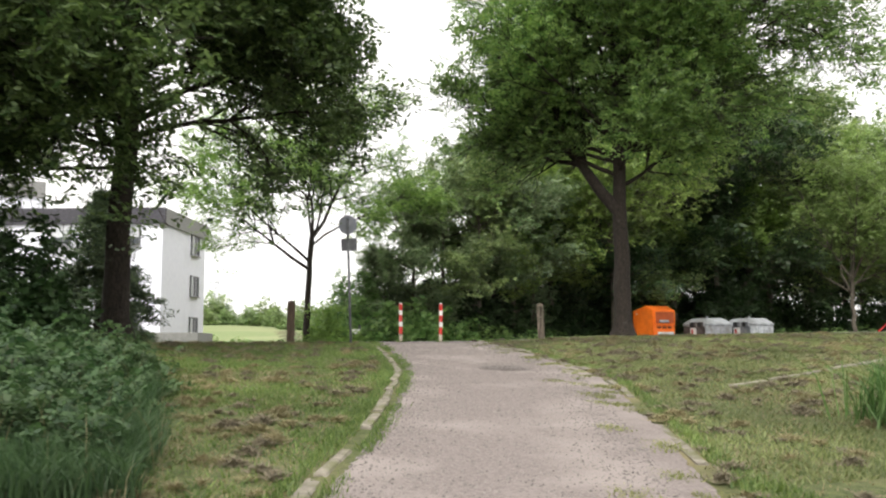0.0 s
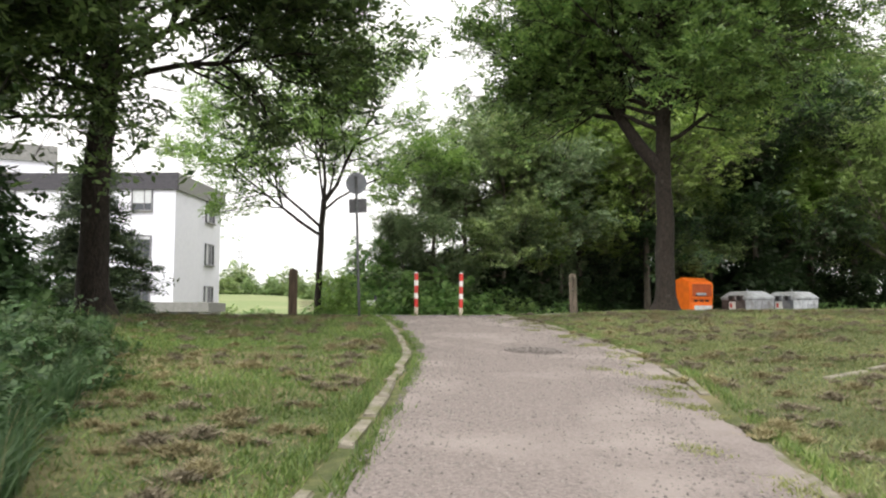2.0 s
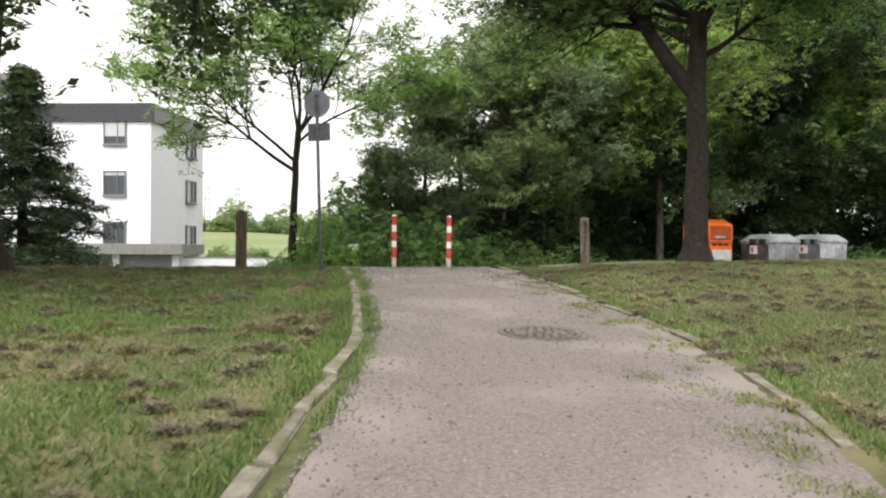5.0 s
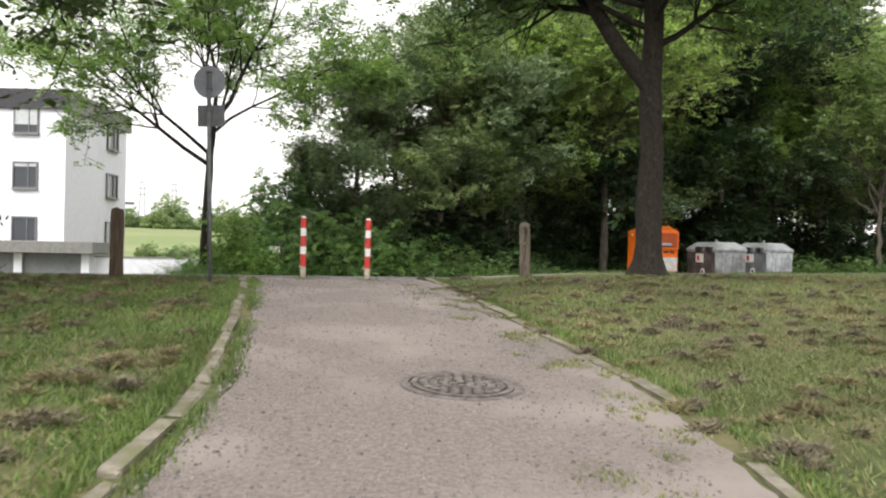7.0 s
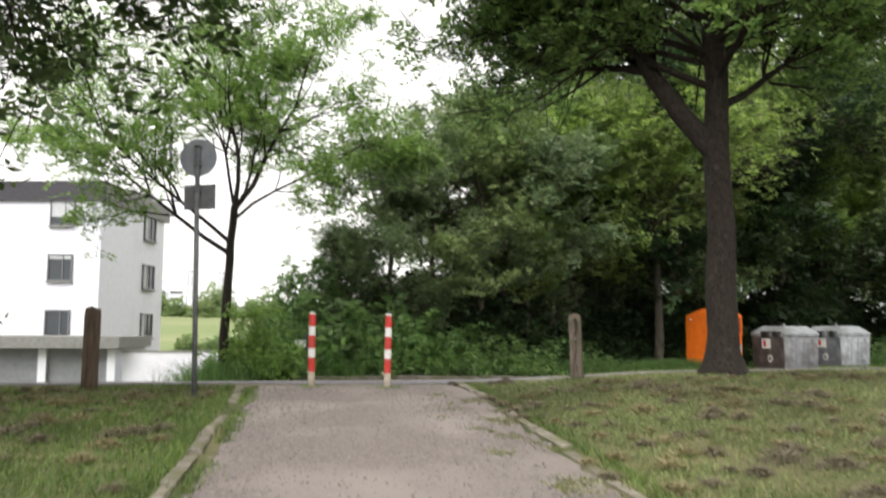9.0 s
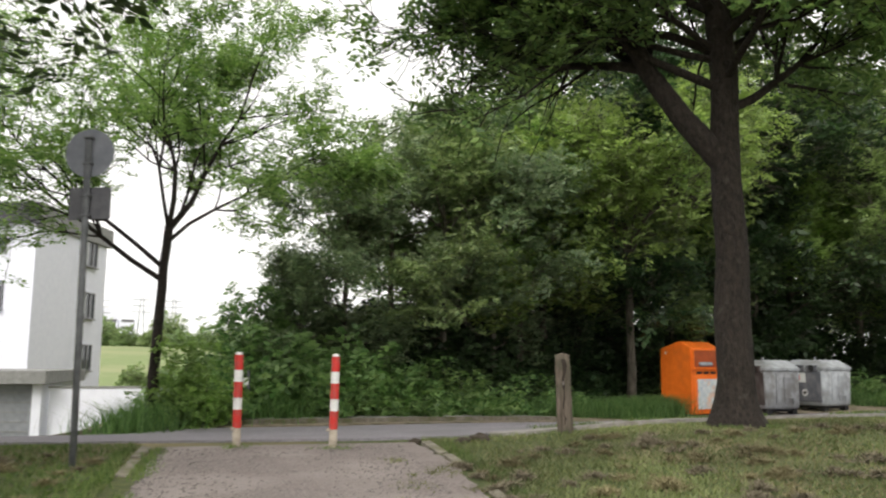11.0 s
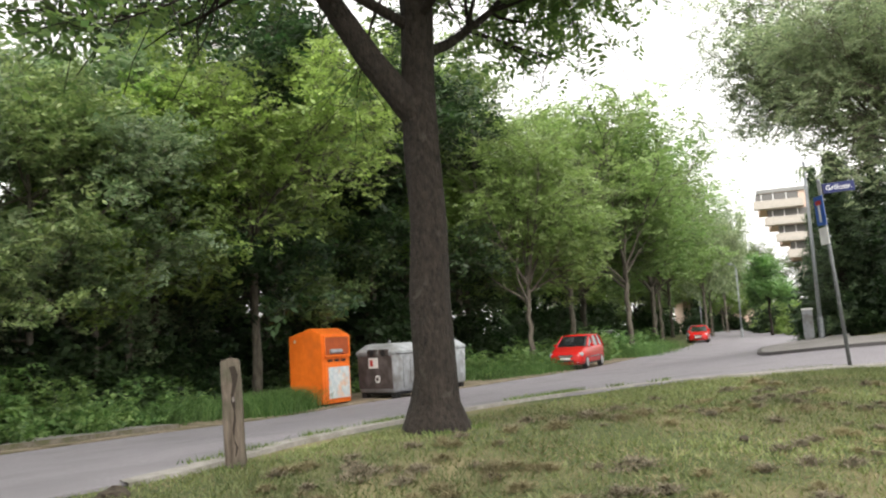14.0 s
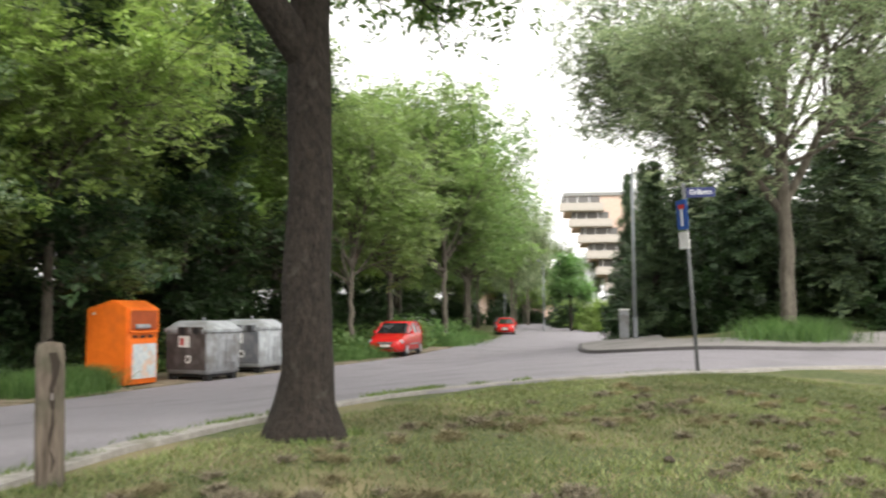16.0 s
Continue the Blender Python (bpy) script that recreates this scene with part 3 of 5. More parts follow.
# the big ash by the road: one thick limb leaves the trunk low
BIG = tree(pose(9.88, 21.0, zg(9.88, 21.0)), "large ash tree with dark rough bark beside the road", 5, (7.2, 0.235, 0.15, (0.0, 0.0)),
           [(3.45, 300, 52, 5.2, 0.185), (4.2, 112, 34, 2.8, 0.07), (4.6, 200, 22, 3.2, 0.06), (4.9, 20, 24, 3.6, 0.06), (5.2, 170, 24, 3.6, 0.06), (5.0, 270, 30, 2.6, 0.05), (4.5, 282, 14, 4.2, 0.07), (5.0, 300, 18, 4.4, 0.07), (5.6, 240, 20, 4.0, 0.06), (7.0, 95, 20, 8.4, 0.08), (7.0, 112, 14, 8.4, 0.08), (6.9, 80, 14, 8.2, 0.08), (7.1, 122, 26, 7.6, 0.08), (7.1, 104, 32, 8.4, 0.08), (5.0, 60, 28, 4.4, 0.075), (6.0, 150, 26, 5.0, 0.08), (6.2, 10, 36, 4.4, 0.07), (7.0, 100, 38, 7.0, 0.10), (7.0, 200, 52, 4.6, 0.10), (7.1, 330, 72, 4.2, 0.10), (7.1, 80, 58, 6.0, 0.09), (5.7, 140, 24, 3.4, 0.06), (5.8, 165, 28, 4.0, 0.07), (6.6, 125, 35, 5.8, 0.08), (7.1, 150, 55, 5.2, 0.08), (7.1, 40, 52, 6.0, 0.09), (6.6, 60, 34, 5.0, 0.07), (6.6, 270, 34, 2.5, 0.06), (6.4, 180, 34, 4.2, 0.07), (4.9, 300, 28, 3.2, 0.06), (5.6, 285, 30, 3.6, 0.06), (6.6, 270, 40, 4.2, 0.07), (7.0, 305, 50, 4.8, 0.08), (6.0, 345, 28, 4.0, 0.06), (6.9, 20, 45, 5.0, 0.08), (5.4, 100, 22, 3.6, 0.06), (6.8, 140, 40, 5.6, 0.08), (7.1, 115, 60, 6.0, 0.08), (7.0, 240, 48, 4.4, 0.07)],
           (L_ASH, 240000, 0.125, 0.25, 0.5), kids=5, group_size=12, lump=0.05, seg=18, flare=1.75)
for kz, ka, kr in ((1.05, 215, 0.05), (1.1, 240, 0.045), (2.55, 222, 0.055), (3.1, 200, 0.04), (3.0, 245, 0.035), (1.9, 190, 0.035)):
    kb = bmesh.new()
    bmesh.ops.create_icosphere(kb, subdivisions=2, radius=1)
    bmesh.ops.transform(kb, matrix=Matrix.Rotation(radians(-ka), 4, "Z") @ Matrix.Translation((0, 0.232 - 0.016 * kz, kz)) @ Matrix.Diagonal((kr * 0.7, kr * 0.28, kr * 1.0, 1)), verts=kb.verts)
    part("knot", kb, M_CRACK, BIG, "dark old branch scar")
# tall dark maple over the left lawn
tree(pose(-3.0, 19.3, zg(-3.0, 19.3)), "large dark-leaved maple tree on the lawn", 8, (8.5, 0.30, 0.18, (0.01, 0)),
     [(4.7, 84, 16, 4.6, 0.08), (5.0, 105, 18, 4.4, 0.08), (5.2, 66, 22, 4.2, 0.08), (5.6, 125, 26, 4.0, 0.07), (6.2, 80, 34, 4.4, 0.09), (8.0, 0, 60, 4.6, 0.1), (8.0, 110, 52, 4.8, 0.1), (6.2, 40, 34, 4.2, 0.07), (6.6, 110, 40, 4.4, 0.08),
      (4.3, 196, -4, 4.6, 0.05), (4.0, 240, -6, 4.2, 0.05), (5.6, 215, 10, 5.6, 0.06), (5.0, 180, 4, 4.4, 0.05), (6.0, 205, 20, 5.4, 0.06), (6.4, 236, 22, 5.6, 0.06), (6.6, 182, 28, 5.0, 0.06), (7.0, 225, 34, 5.4, 0.06), (4.8, 205, 2, 4.6, 0.05), (5.0, 226, 0, 4.8, 0.05), (5.2, 245, 2, 4.8, 0.05), (5.2, 188, 8, 4.4, 0.05), (4.5, 238, -8, 4.6, 0.045), (4.6, 256, -6, 5.0, 0.045), (4.5, 222, -6, 4.4, 0.045), (6.5, 203, 24, 4.8, 0.06), (7.2, 200, 46, 4.8, 0.07), (6.9, 262, 30, 5.2, 0.07), (5.3, 210, 6, 5.2, 0.06), (5.4, 262, 0, 4.8, 0.05), (5.6, 285, 8, 4.6, 0.05), (5.8, 190, 18, 4.6, 0.07), (6.0, 230, 16, 5.0, 0.07), (6.0, 150, 30, 4.2, 0.08), (6.2, 258, 16, 5.0, 0.07), (6.6, 300, 26, 4.8, 0.08), (6.8, 215, 30, 4.8, 0.08), (7.0, 180, 36, 4.6, 0.08), (7.2, 245, 36, 5.0, 0.08), (7.4, 275, 42, 5.0, 0.08), (7.8, 220, 58, 4.8, 0.08), (7.6, 330, 44, 4.4, 0.08)],
     (L_MAPLE, 300000, 0.165, 0.30, 0.7), kids=5, up=0.02)
# slender robinia across the road
tree(pose(1.85, 31.6, zg(1.85, 31.6) + 0.12), "slender young robinia tree with sparse light foliage", 21, (4.6, 0.13, 0.10, (0.035, 0.02)),
     [(3.3, 275, 36, 5.0, 0.065), (3.6, 250, 50, 5.0, 0.06), (4.5, 80, 50, 5.0, 0.075), (4.5, 350, 66, 5.4, 0.07), (4.2, 115, 38, 4.4, 0.05), (4.5, 190, 60, 4.6, 0.05), (4.5, 20, 48, 4.4, 0.05)],
     (L_ROBINIA, 62000, 0.12, 0.24, 0.30), kids=4, flare=1.35, bark=M_BARK, jitter=0.008, group_size=14)
# thin tree in front of the wood
tree(pose(18.2, 39.7, zg(18.2, 39.7)) @ Matrix.Diagonal((1.1, 1.1, 1.1, 1)), "thin roadside tree with bright young leaves", 31, (7.5, 0.17, 0.09, (-0.02, 0)),
     ring(RT, 12, 4.0, 7.4, (10, 60), (3.6, 5.2), 0.05), (L_LIGHT, 52000, 0.18, 0.42, 0.35), bark=M_BARK2, flare=1.3)

# the wood: four kinds, planted many times
def wood_tree(seed, h, label, leafm, n, size, low):
    rng = np.random.default_rng(seed)
    return tree(pose(0, -400, 0), label, seed, (h * 0.7, 0.2, 0.08, (rng.normal(0, 0.02), rng.normal(0, 0.02))),
                ring(rng, 6, low, h * 0.45, (0, 35), (h * 0.2, h * 0.32), 0.05) + ring(rng, 6, h * 0.4, h * 0.69, (15, 65), (h * 0.22, h * 0.36), 0.06),
                (leafm, n, size, 0.36, 0.5), group="trees of the wood", kids=4, seg=7, levels=2, flare=1.3, bark=M_BARK2)


KINDS = [wood_tree(41, 15, "tall broad-leaved tree in the wood", L_OAK, 24000, 0.27, 3.6),
         wood_tree(42, 13, "broad-leaved tree at the wood's edge", L_LIGHT, 20000, 0.25, 4.0),
         wood_tree(43, 14, "silvery-leaved tree in the wood", L_GREY, 24000, 0.25, 1.8),
         # leaf colour darkened to give the shaded depth of the wood
         wood_tree(44, 16, "tree deep in the wood, shade put into its leaf colour", L_DARK, 24000, 0.30, 0.8)]
PLANTED = [(6.9, 36.4, 2, 0.62), (8.6, 37.6, 2, 0.69), (10.3, 37.4, 0, 0.66), (12.2, 38.0, 2, 0.72), (11.6, 39.8, 0, 0.74), (13.2, 39.9, 1, 0.80), (15.2, 41.2, 1, 0.95), (17.5, 43.0, 3, 1.0), (20.5, 42.8, 0, 0.9),
           (24, 44, 3, 1.15), (27.5, 45.2, 3, 1.0), (31, 47.2, 1, 1.25), (5.6, 36.4, 2, 0.42), (21.5, 48, 0, 1.1), (27, 50, 3, 1.15), 
           (34.5, 50, 0, 1.3), (38.5, 51, 1, 1.25), (43, 55, 0, 1.3), (37, 57, 3, 1.2), (48.5, 60, 0, 1.15), (56, 67, 0, 1.1), (64, 73, 1, 1.1), (76, 83, 0, 1.2), (31, 58, 3, 1.2), (24, 58, 3, 1.2), (88, 90, 0, 1.2), (52, 70, 3, 1.3), (70, 68, 1, 0.9), (76, 71.5, 0, 1.0), (83, 76, 0, 1.0), (95, 82, 1, 1.1), (13.4, 38.6, 1, 0.72)]
for i, (x, y, k, s) in enumerate(PLANTED):
    o = KINDS[k]
    mm = pose(x, y, zg(x, y) - 0.05, 0, 0, (i * 137) % 360) @ Matrix.Diagonal((s, s, s, 1))
    copy_thing(o, mm)
for k, o in enumerate(KINDS):
    x, y = ((18.6, 45.5), (22.5, 45.6), (14.4, 42.4), (45, 63))[k]
    o.matrix_basis = pose(x, y, zg(x, y) - 0.05)
# street trees along the road
STREET = tree(pose(33.4, 40.6, zg(33.4, 40.6)), "street tree with a light green feathery crown", 61, (4.6, 0.13, 0.10, (0, 0)),
              ring(RT, 6, 3.0, 4.0, (25, 50), (3.8, 4.8), 0.06) + ring(RT, 5, 4.0, 4.6, (50, 80), (5.0, 6.2), 0.08), (L_STREET, 26000, 0.23, 0.45, 0.45), group="street trees", kids=4, flare=1.3, bark=M_BARK2)
for i, (x, y, s) in enumerate(((51, 47.3, 1.45), (60, 51.3, 1.45), (68, 56.5, 1.4), (54, 53.5, 1.45), (79, 63, 1.5), (92, 70, 1.6), (44.5, 47.0, 1.4), (62, 60, 1.5))):
    copy_thing(STREET, pose(x, y, zg(x, y), 0, 0, 70 * i + 40) @ Matrix.Diagonal((s, s, s, 1)))
# feathery tree at the junction
tree(pose(29.1, 20.7, zg(29.1, 20.7)), "large feathery robinia tree at the road junction", 71, (6.0, 0.22, 0.16, (-0.01, 0.01)),
     [(3.6, 330, 52, 6.0, 0.13), (3.9, 120, 50, 7.5, 0.14), (5.8, 300, 66, 7.0, 0.12), (5.9, 60, 72, 8, 0.12), (5.0, 0, 40, 5.0, 0.08), (4.8, 290, 22, 5.0, 0.08), (5.9, 200, 62, 7, 0.11), (5.2, 240, 30, 5.5, 0.07), (4.4, 335, 14, 5.2, 0.08), (5.4, 322, 28, 5.2, 0.08), (5.9, 345, 56, 5.6, 0.1), (4.6, 318, 4, 4.8, 0.06), (4.8, 250, 6, 5.0, 0.06), (5.5, 150, 40, 7.0, 0.09), (5.9, 100, 60, 7.5, 0.1), (5.0, 170, 20, 5.5, 0.07)],
     (L_FEATHER, 150000, 0.11, 0.34, 0.4), kids=5, group_size=14, bark=M_BARK2, flare=1.3)


def conifer(m, h, r, seed, label, n=9000, group=""):
    """A spruce: whorls of drooping boughs, needles as short slivers along them."""
    rng = np.random.default_rng(seed)
    root = thing("conifer", m, label, "conifer", group)
    w, tips = Wood(), []
    w.tube([(0, 0, -0.2), (0, 0, h * 0.5), (0, 0, h)], [0.03 * h, 0.018 * h, 0.01], 8)
    z = 0.15
    while z < h * 0.97:
        k = 1 - z / h
        for i in range(9):
            a = rng.uniform(0, 2 * math.pi)
            L = r * k ** 1.0 * rng.uniform(0.75, 1.12)
            pts = [np.array((math.cos(a) * L * t, math.sin(a) * L * t, z + L * (0.10 * t - 0.32 * t * t + 0.12 * t ** 4))) for t in (0, 0.35, 0.7, 1)]
            w.tube(pts, [0.02, 0.015, 0.01, 0.004], 4)
            for t in np.linspace(0.25, 1, max(3, int(L * 5))):
                tips.append(pts[0] + (pts[-1] - pts[0]) * t + np.array((0, 0, 0.10 * L * math.sin(math.pi * t))) + rng.normal(0, 0.10 * L * (1.2 - t), 3) * np.array((1, 1, 0.15)))
        z += 0.40 * (0.6 + 0.4 * k)
    raw("trunk", w.v, w.f, M_BARK, root, smooth=True)
    v, f = leaves(rng, tips, n, 0.17 if h < 8 else 0.24, 0.13, 0.28, 0.28, 0.3)
    raw("needle_mass", v, f, L_SPRUCE, root)
    return root


conifer(pose(-4.9, 27.9, zg(-4.9, 27.9)), 5.8, 3.1, 3, "dense dark green spruce behind the lawn", 46000)
C1 = conifer(pose(38.5, 24.0, zg(38.5, 24)), 10.5, 2.9, 4, "tall dark conifer behind the pavement", 26000, "garden conifers")
for i, (x, y, s) in enumerate(((41.5, 27.5, 0.95), (37.2, 20.0, 1.0), (38.5, 16.0, 0.95), (42, 12, 1.05), (36.6, 27.2, 0.7), (44, 20, 1.1), (47, 31, 0.9))):
    copy_thing(C1, pose(x, y, zg(x, y), 0, 0, 50 * i) @ Matrix.Diagonal((s, s, s, 1)))
for i, (x, y, s) in enumerate(((49.0, 33.2, 0.95), (51.5, 33.2, 1.05))):
    copy_thing(C1, pose(x, y, zg(x, y), 0, 0, 90 * i) @ Matrix.Diagonal((s * 0.62, s * 0.62, s, 1)))


def shrub(name, m, sx, sy, sz, n, size, material, seed, label, category="shrub", group=""):
    """A bush: many thin stems, leaves on an uneven mound."""
    rng = np.random.default_rng(seed)
    root = thing(name, m, label, category, group)
    w, tips = Wood(), []
    for i in range(max(14, int(12 * sx * sy))):
        a, q = rng.uniform(0, 2 * math.pi), math.sqrt(rng.uniform(0, 1))
        x, y = sx * q * math.cos(a), sy * q * math.sin(a)
        t = sz * max(0.25, (1 - q ** 2.5)) * rng.uniform(0.65, 1.1)
        pts = [(x * 0.75, y * 0.75, -0.1), (x * 0.9, y * 0.9, t * 0.55), (x + rng.normal(0, 0.12), y + rng.normal(0, 0.12), t)]
        w.tube(pts, [0.012, 0.009, 0.004], 4)
        for k in np.linspace(0.2, 1.0, 6):
            tips.append(np.array(pts[0]) * (1 - k) + np.array(pts[2]) * k)
    tagged(raw("stem", w.v, w.f, M_BARK2, root), kind="stuff")
    v, f = leaves(rng, tips, n, size, 0.2, 0.8, 0.6)
    raw("foliage", v, f, material, root)
    return root


# brambles between road and wood
BR = shrub("bramble_bush", pose(7.0, 34.2, zg(7.0, 34.2)), 1.7, 1.4, 1.35, 7000, 0.13, L_BRAMBLE, 1, "dense green bramble bush at the wood's edge", "bush", "bramble bushes")
BL = [(5.6, 33.7, 1.0), (8.3, 34.8, 1.0), (9.7, 35.6, 1.05), (11.0, 36.4, 1.05), (4.4, 33.8, 1.05), (6.1, 34.9, 1.65), (12.4, 37.2, 1.0), (13.6, 38.0, 1.0), (4.9, 35.2, 1.9), (3.5, 34.4, 1.2), (7.5, 35.8, 1.4), (9.0, 36.6, 1.3), (14.6, 38.6, 0.9), (28.5, 42.2, 1.0), (31, 43.2, 1.0), (24.5, 42.5, 1.0), (20.5, 40.8, 0.9), (37.5, 44.5, 1.1), (41, 45.6, 1.0), (45.5, 47, 1.0)]
for i, (x, y, s) in enumerate(BL):
    copy_thing(BR, pose(x, y, zg(x, y) - 0.03, 0, 0, 77 * i) @ Matrix.Diagonal((s, s, s, 1)))
# undergrowth: the shade beneath the canopy is painted into its leaves
UN = shrub("undergrowth_bush", pose(11.5, 38.5, zg(11.5, 38.5)), 2.2, 2.0, 3.4, 6500, 0.24, L_DARK, 2, "undergrowth bush in the wood, leaf colour darkened as canopy shade", "bush", "undergrowth bushes")
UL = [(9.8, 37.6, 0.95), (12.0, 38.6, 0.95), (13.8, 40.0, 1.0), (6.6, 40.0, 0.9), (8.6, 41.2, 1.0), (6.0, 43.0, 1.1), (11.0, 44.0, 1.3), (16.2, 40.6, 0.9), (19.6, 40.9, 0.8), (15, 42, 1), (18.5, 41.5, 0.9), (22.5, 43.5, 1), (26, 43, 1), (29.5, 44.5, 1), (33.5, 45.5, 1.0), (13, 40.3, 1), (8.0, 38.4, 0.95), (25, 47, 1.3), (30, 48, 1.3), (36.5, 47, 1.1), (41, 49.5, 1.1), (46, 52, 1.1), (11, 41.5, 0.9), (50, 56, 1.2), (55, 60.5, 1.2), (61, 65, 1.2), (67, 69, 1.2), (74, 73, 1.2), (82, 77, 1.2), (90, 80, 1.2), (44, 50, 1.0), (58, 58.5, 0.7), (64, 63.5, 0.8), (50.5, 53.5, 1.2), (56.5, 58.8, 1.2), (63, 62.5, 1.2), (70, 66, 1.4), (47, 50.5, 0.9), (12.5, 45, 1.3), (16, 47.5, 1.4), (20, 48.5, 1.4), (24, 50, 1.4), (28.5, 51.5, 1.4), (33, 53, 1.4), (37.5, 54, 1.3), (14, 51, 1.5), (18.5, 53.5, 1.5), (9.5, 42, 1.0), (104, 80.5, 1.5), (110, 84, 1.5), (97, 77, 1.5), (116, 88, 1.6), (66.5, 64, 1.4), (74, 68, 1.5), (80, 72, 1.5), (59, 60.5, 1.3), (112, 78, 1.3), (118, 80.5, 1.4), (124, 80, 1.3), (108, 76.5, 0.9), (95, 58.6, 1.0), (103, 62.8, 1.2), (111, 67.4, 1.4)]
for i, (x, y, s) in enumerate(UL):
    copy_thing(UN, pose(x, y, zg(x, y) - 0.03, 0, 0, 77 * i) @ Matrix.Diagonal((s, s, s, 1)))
shrub("round_bush", pose(2.75, 31.6, zg(2.75, 31.6)), 1.05, 1.0, 2.2, 8000, 0.11, L_LIGHT, 5, "bright green rounded bush by the robinia", "bush")
shrub("round_bush", pose(4.5, 36.4, zg(4.5, 36.4)), 2.0, 1.6, 3.9, 9000, 0.18, L_BRAMBLE, 6, "tall leafy bush at the wood's corner", "bush")
shrub("lawn_shrub", pose(-4.6, 16.6, zg(-4.6, 16.6)), 1.7, 1.5, 2.4, 14000, 0.15, L_DARK, 9, "dark low shrub under the maple", "shrub")
shrub("lawn_shrub", pose(-6.1, 16.2, zg(-6.1, 16.2)), 2.0, 2.0, 5.3, 27000, 0.15, L_DARK, 10, "dark tall shrub beside the maple", "shrub")

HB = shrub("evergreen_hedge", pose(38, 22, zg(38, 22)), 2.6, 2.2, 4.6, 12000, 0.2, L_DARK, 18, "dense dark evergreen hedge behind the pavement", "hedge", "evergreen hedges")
for i, (x, y, s) in enumerate(((37.5, 25.5, 1.0), (40, 18.5, 1.15), (36.8, 18.0, 0.9), (41.5, 14.5, 1.2), (43.5, 23, 1.5), (45, 17, 1.6), (44.5, 11, 1.5), (41, 29.2, 1.0), (47, 27, 1.5), (50, 6, 1.5), (50.0, 28.4, 1.8), (43.8, 26.2, 1.8), (47.4, 29.6, 1.55), (52, 24, 2.4))):
    copy_thing(HB, pose(x, y, zg(x, y) - 0.05, 0, 0, 77 * i) @ Matrix.Diagonal((s, s, s, 1)))

WC = shrub("weed_clump", pose(31.6, 40.0, zg(31.6, 40.0)), 1.5, 1.0, 1.05, 6000, 0.13, L_BRAMBLE, 27, "mound of tall green weeds on the verge", "weeds", "verge weeds")
for i, (x, y, s) in enumerate(((33.0, 40.2, 0.8), (29.6, 40.2, 0.9), (40.2, 43.6, 1.2), (43.5, 44.4, 1.3), (47, 46.0, 1.3), (53, 48.6, 1.2), (57.5, 50.4, 1.2), (49.5, 49.5, 1.5))):
    copy_thing(WC, pose(x, y, zg(x, y) - 0.03, 0, 0, 70 * i) @ Matrix.Diagonal((s, s, s, 1)))

NT = shrub("nettle_clump", pose(-2.0, 8.2, zg(-2.0, 8.2)), 0.75, 0.65, 0.72, 4600, 0.085, L_TALL, 33, "dark ragged nettles in the tall grass", "weeds", "nettles")
for i, (x, y, s) in enumerate(((-1.7, 9.6, 0.8), (-2.5, 7.0, 0.9), (-2.7, 10.4, 1.0), (-3.1, 8.6, 1.1), (-2.3, 12.0, 0.8), (-3.4, 12.6, 1.1), (-3.6, 6.6, 1.0), (-1.6, 6.6, 0.7), (-2.9, 14.0, 0.8), (-1.9, 5.6, 0.75), (-2.2, 4.9, 0.8), (-3.0, 5.4, 0.9), (-1.5, 8.0, 0.65), (-2.0, 10.9, 0.8), (-3.9, 9.6, 1.1), (-4.2, 7.8, 1.1), (-2.9, 11.4, 0.9), (-1.25, 6.0, 0.6), (-1.2, 7.2, 0.6), (-1.3, 8.8, 0.6), (-1.45, 10.2, 0.65), (-1.7, 11.6, 0.65), (-2.4, 8.9, 0.9), (-2.6, 6.0, 0.8), (-1.8, 13.0, 0.7), (-3.3, 10.8, 1.0), (-2.2, 6.3, 0.85), (-1.9, 7.4, 0.8))):
    copy_thing(NT, pose(x, y, zg(x, y) - 0.02, 0, 0, 77 * i) @ Matrix.Diagonal((s, s, s, 1)))


# ---- posts, signs and the manhole ----
def bollard(m):
    root = thing("bollard", m, "red and white banded steel bollard with worn base", "bollard", "path bollards")
    part("base", cyl(0.043, 0.043, 0.27, (0, 0, -0.05), 24), M_BARE, root, "bare worn lower end", True)
    z, hs = 0.22, (0.19, 0.125, 0.165, 0.125, 0.16)
    for i, h in enumerate(hs):
        part("red_band" if i % 2 == 0 else "white_band", cyl(0.046, 0.046, h - 0.001, (0, 0, z), 24), M_RED if i % 2 == 0 else M_WHITE, root)
        z += h
    part("cap", cyl(0.047, 0.03, 0.028, (0, 0, z), 24, 0.006), M_WHITE, root)
    part("lock_lug", box(0.035, 0.03, 0.03, (-0.055, -0.02, 0.2), 0.006), M_BARE, root)
    return root


B1 = bollard(pose(3.59, 20.62, zg(3.59, 20.62) + 0.0, 0.5, -0.5, 20))
copy_thing(B1, pose(4.58, 20.42, zg(4.58, 20.42) - 0.01, -0.5, 0.8, -10))


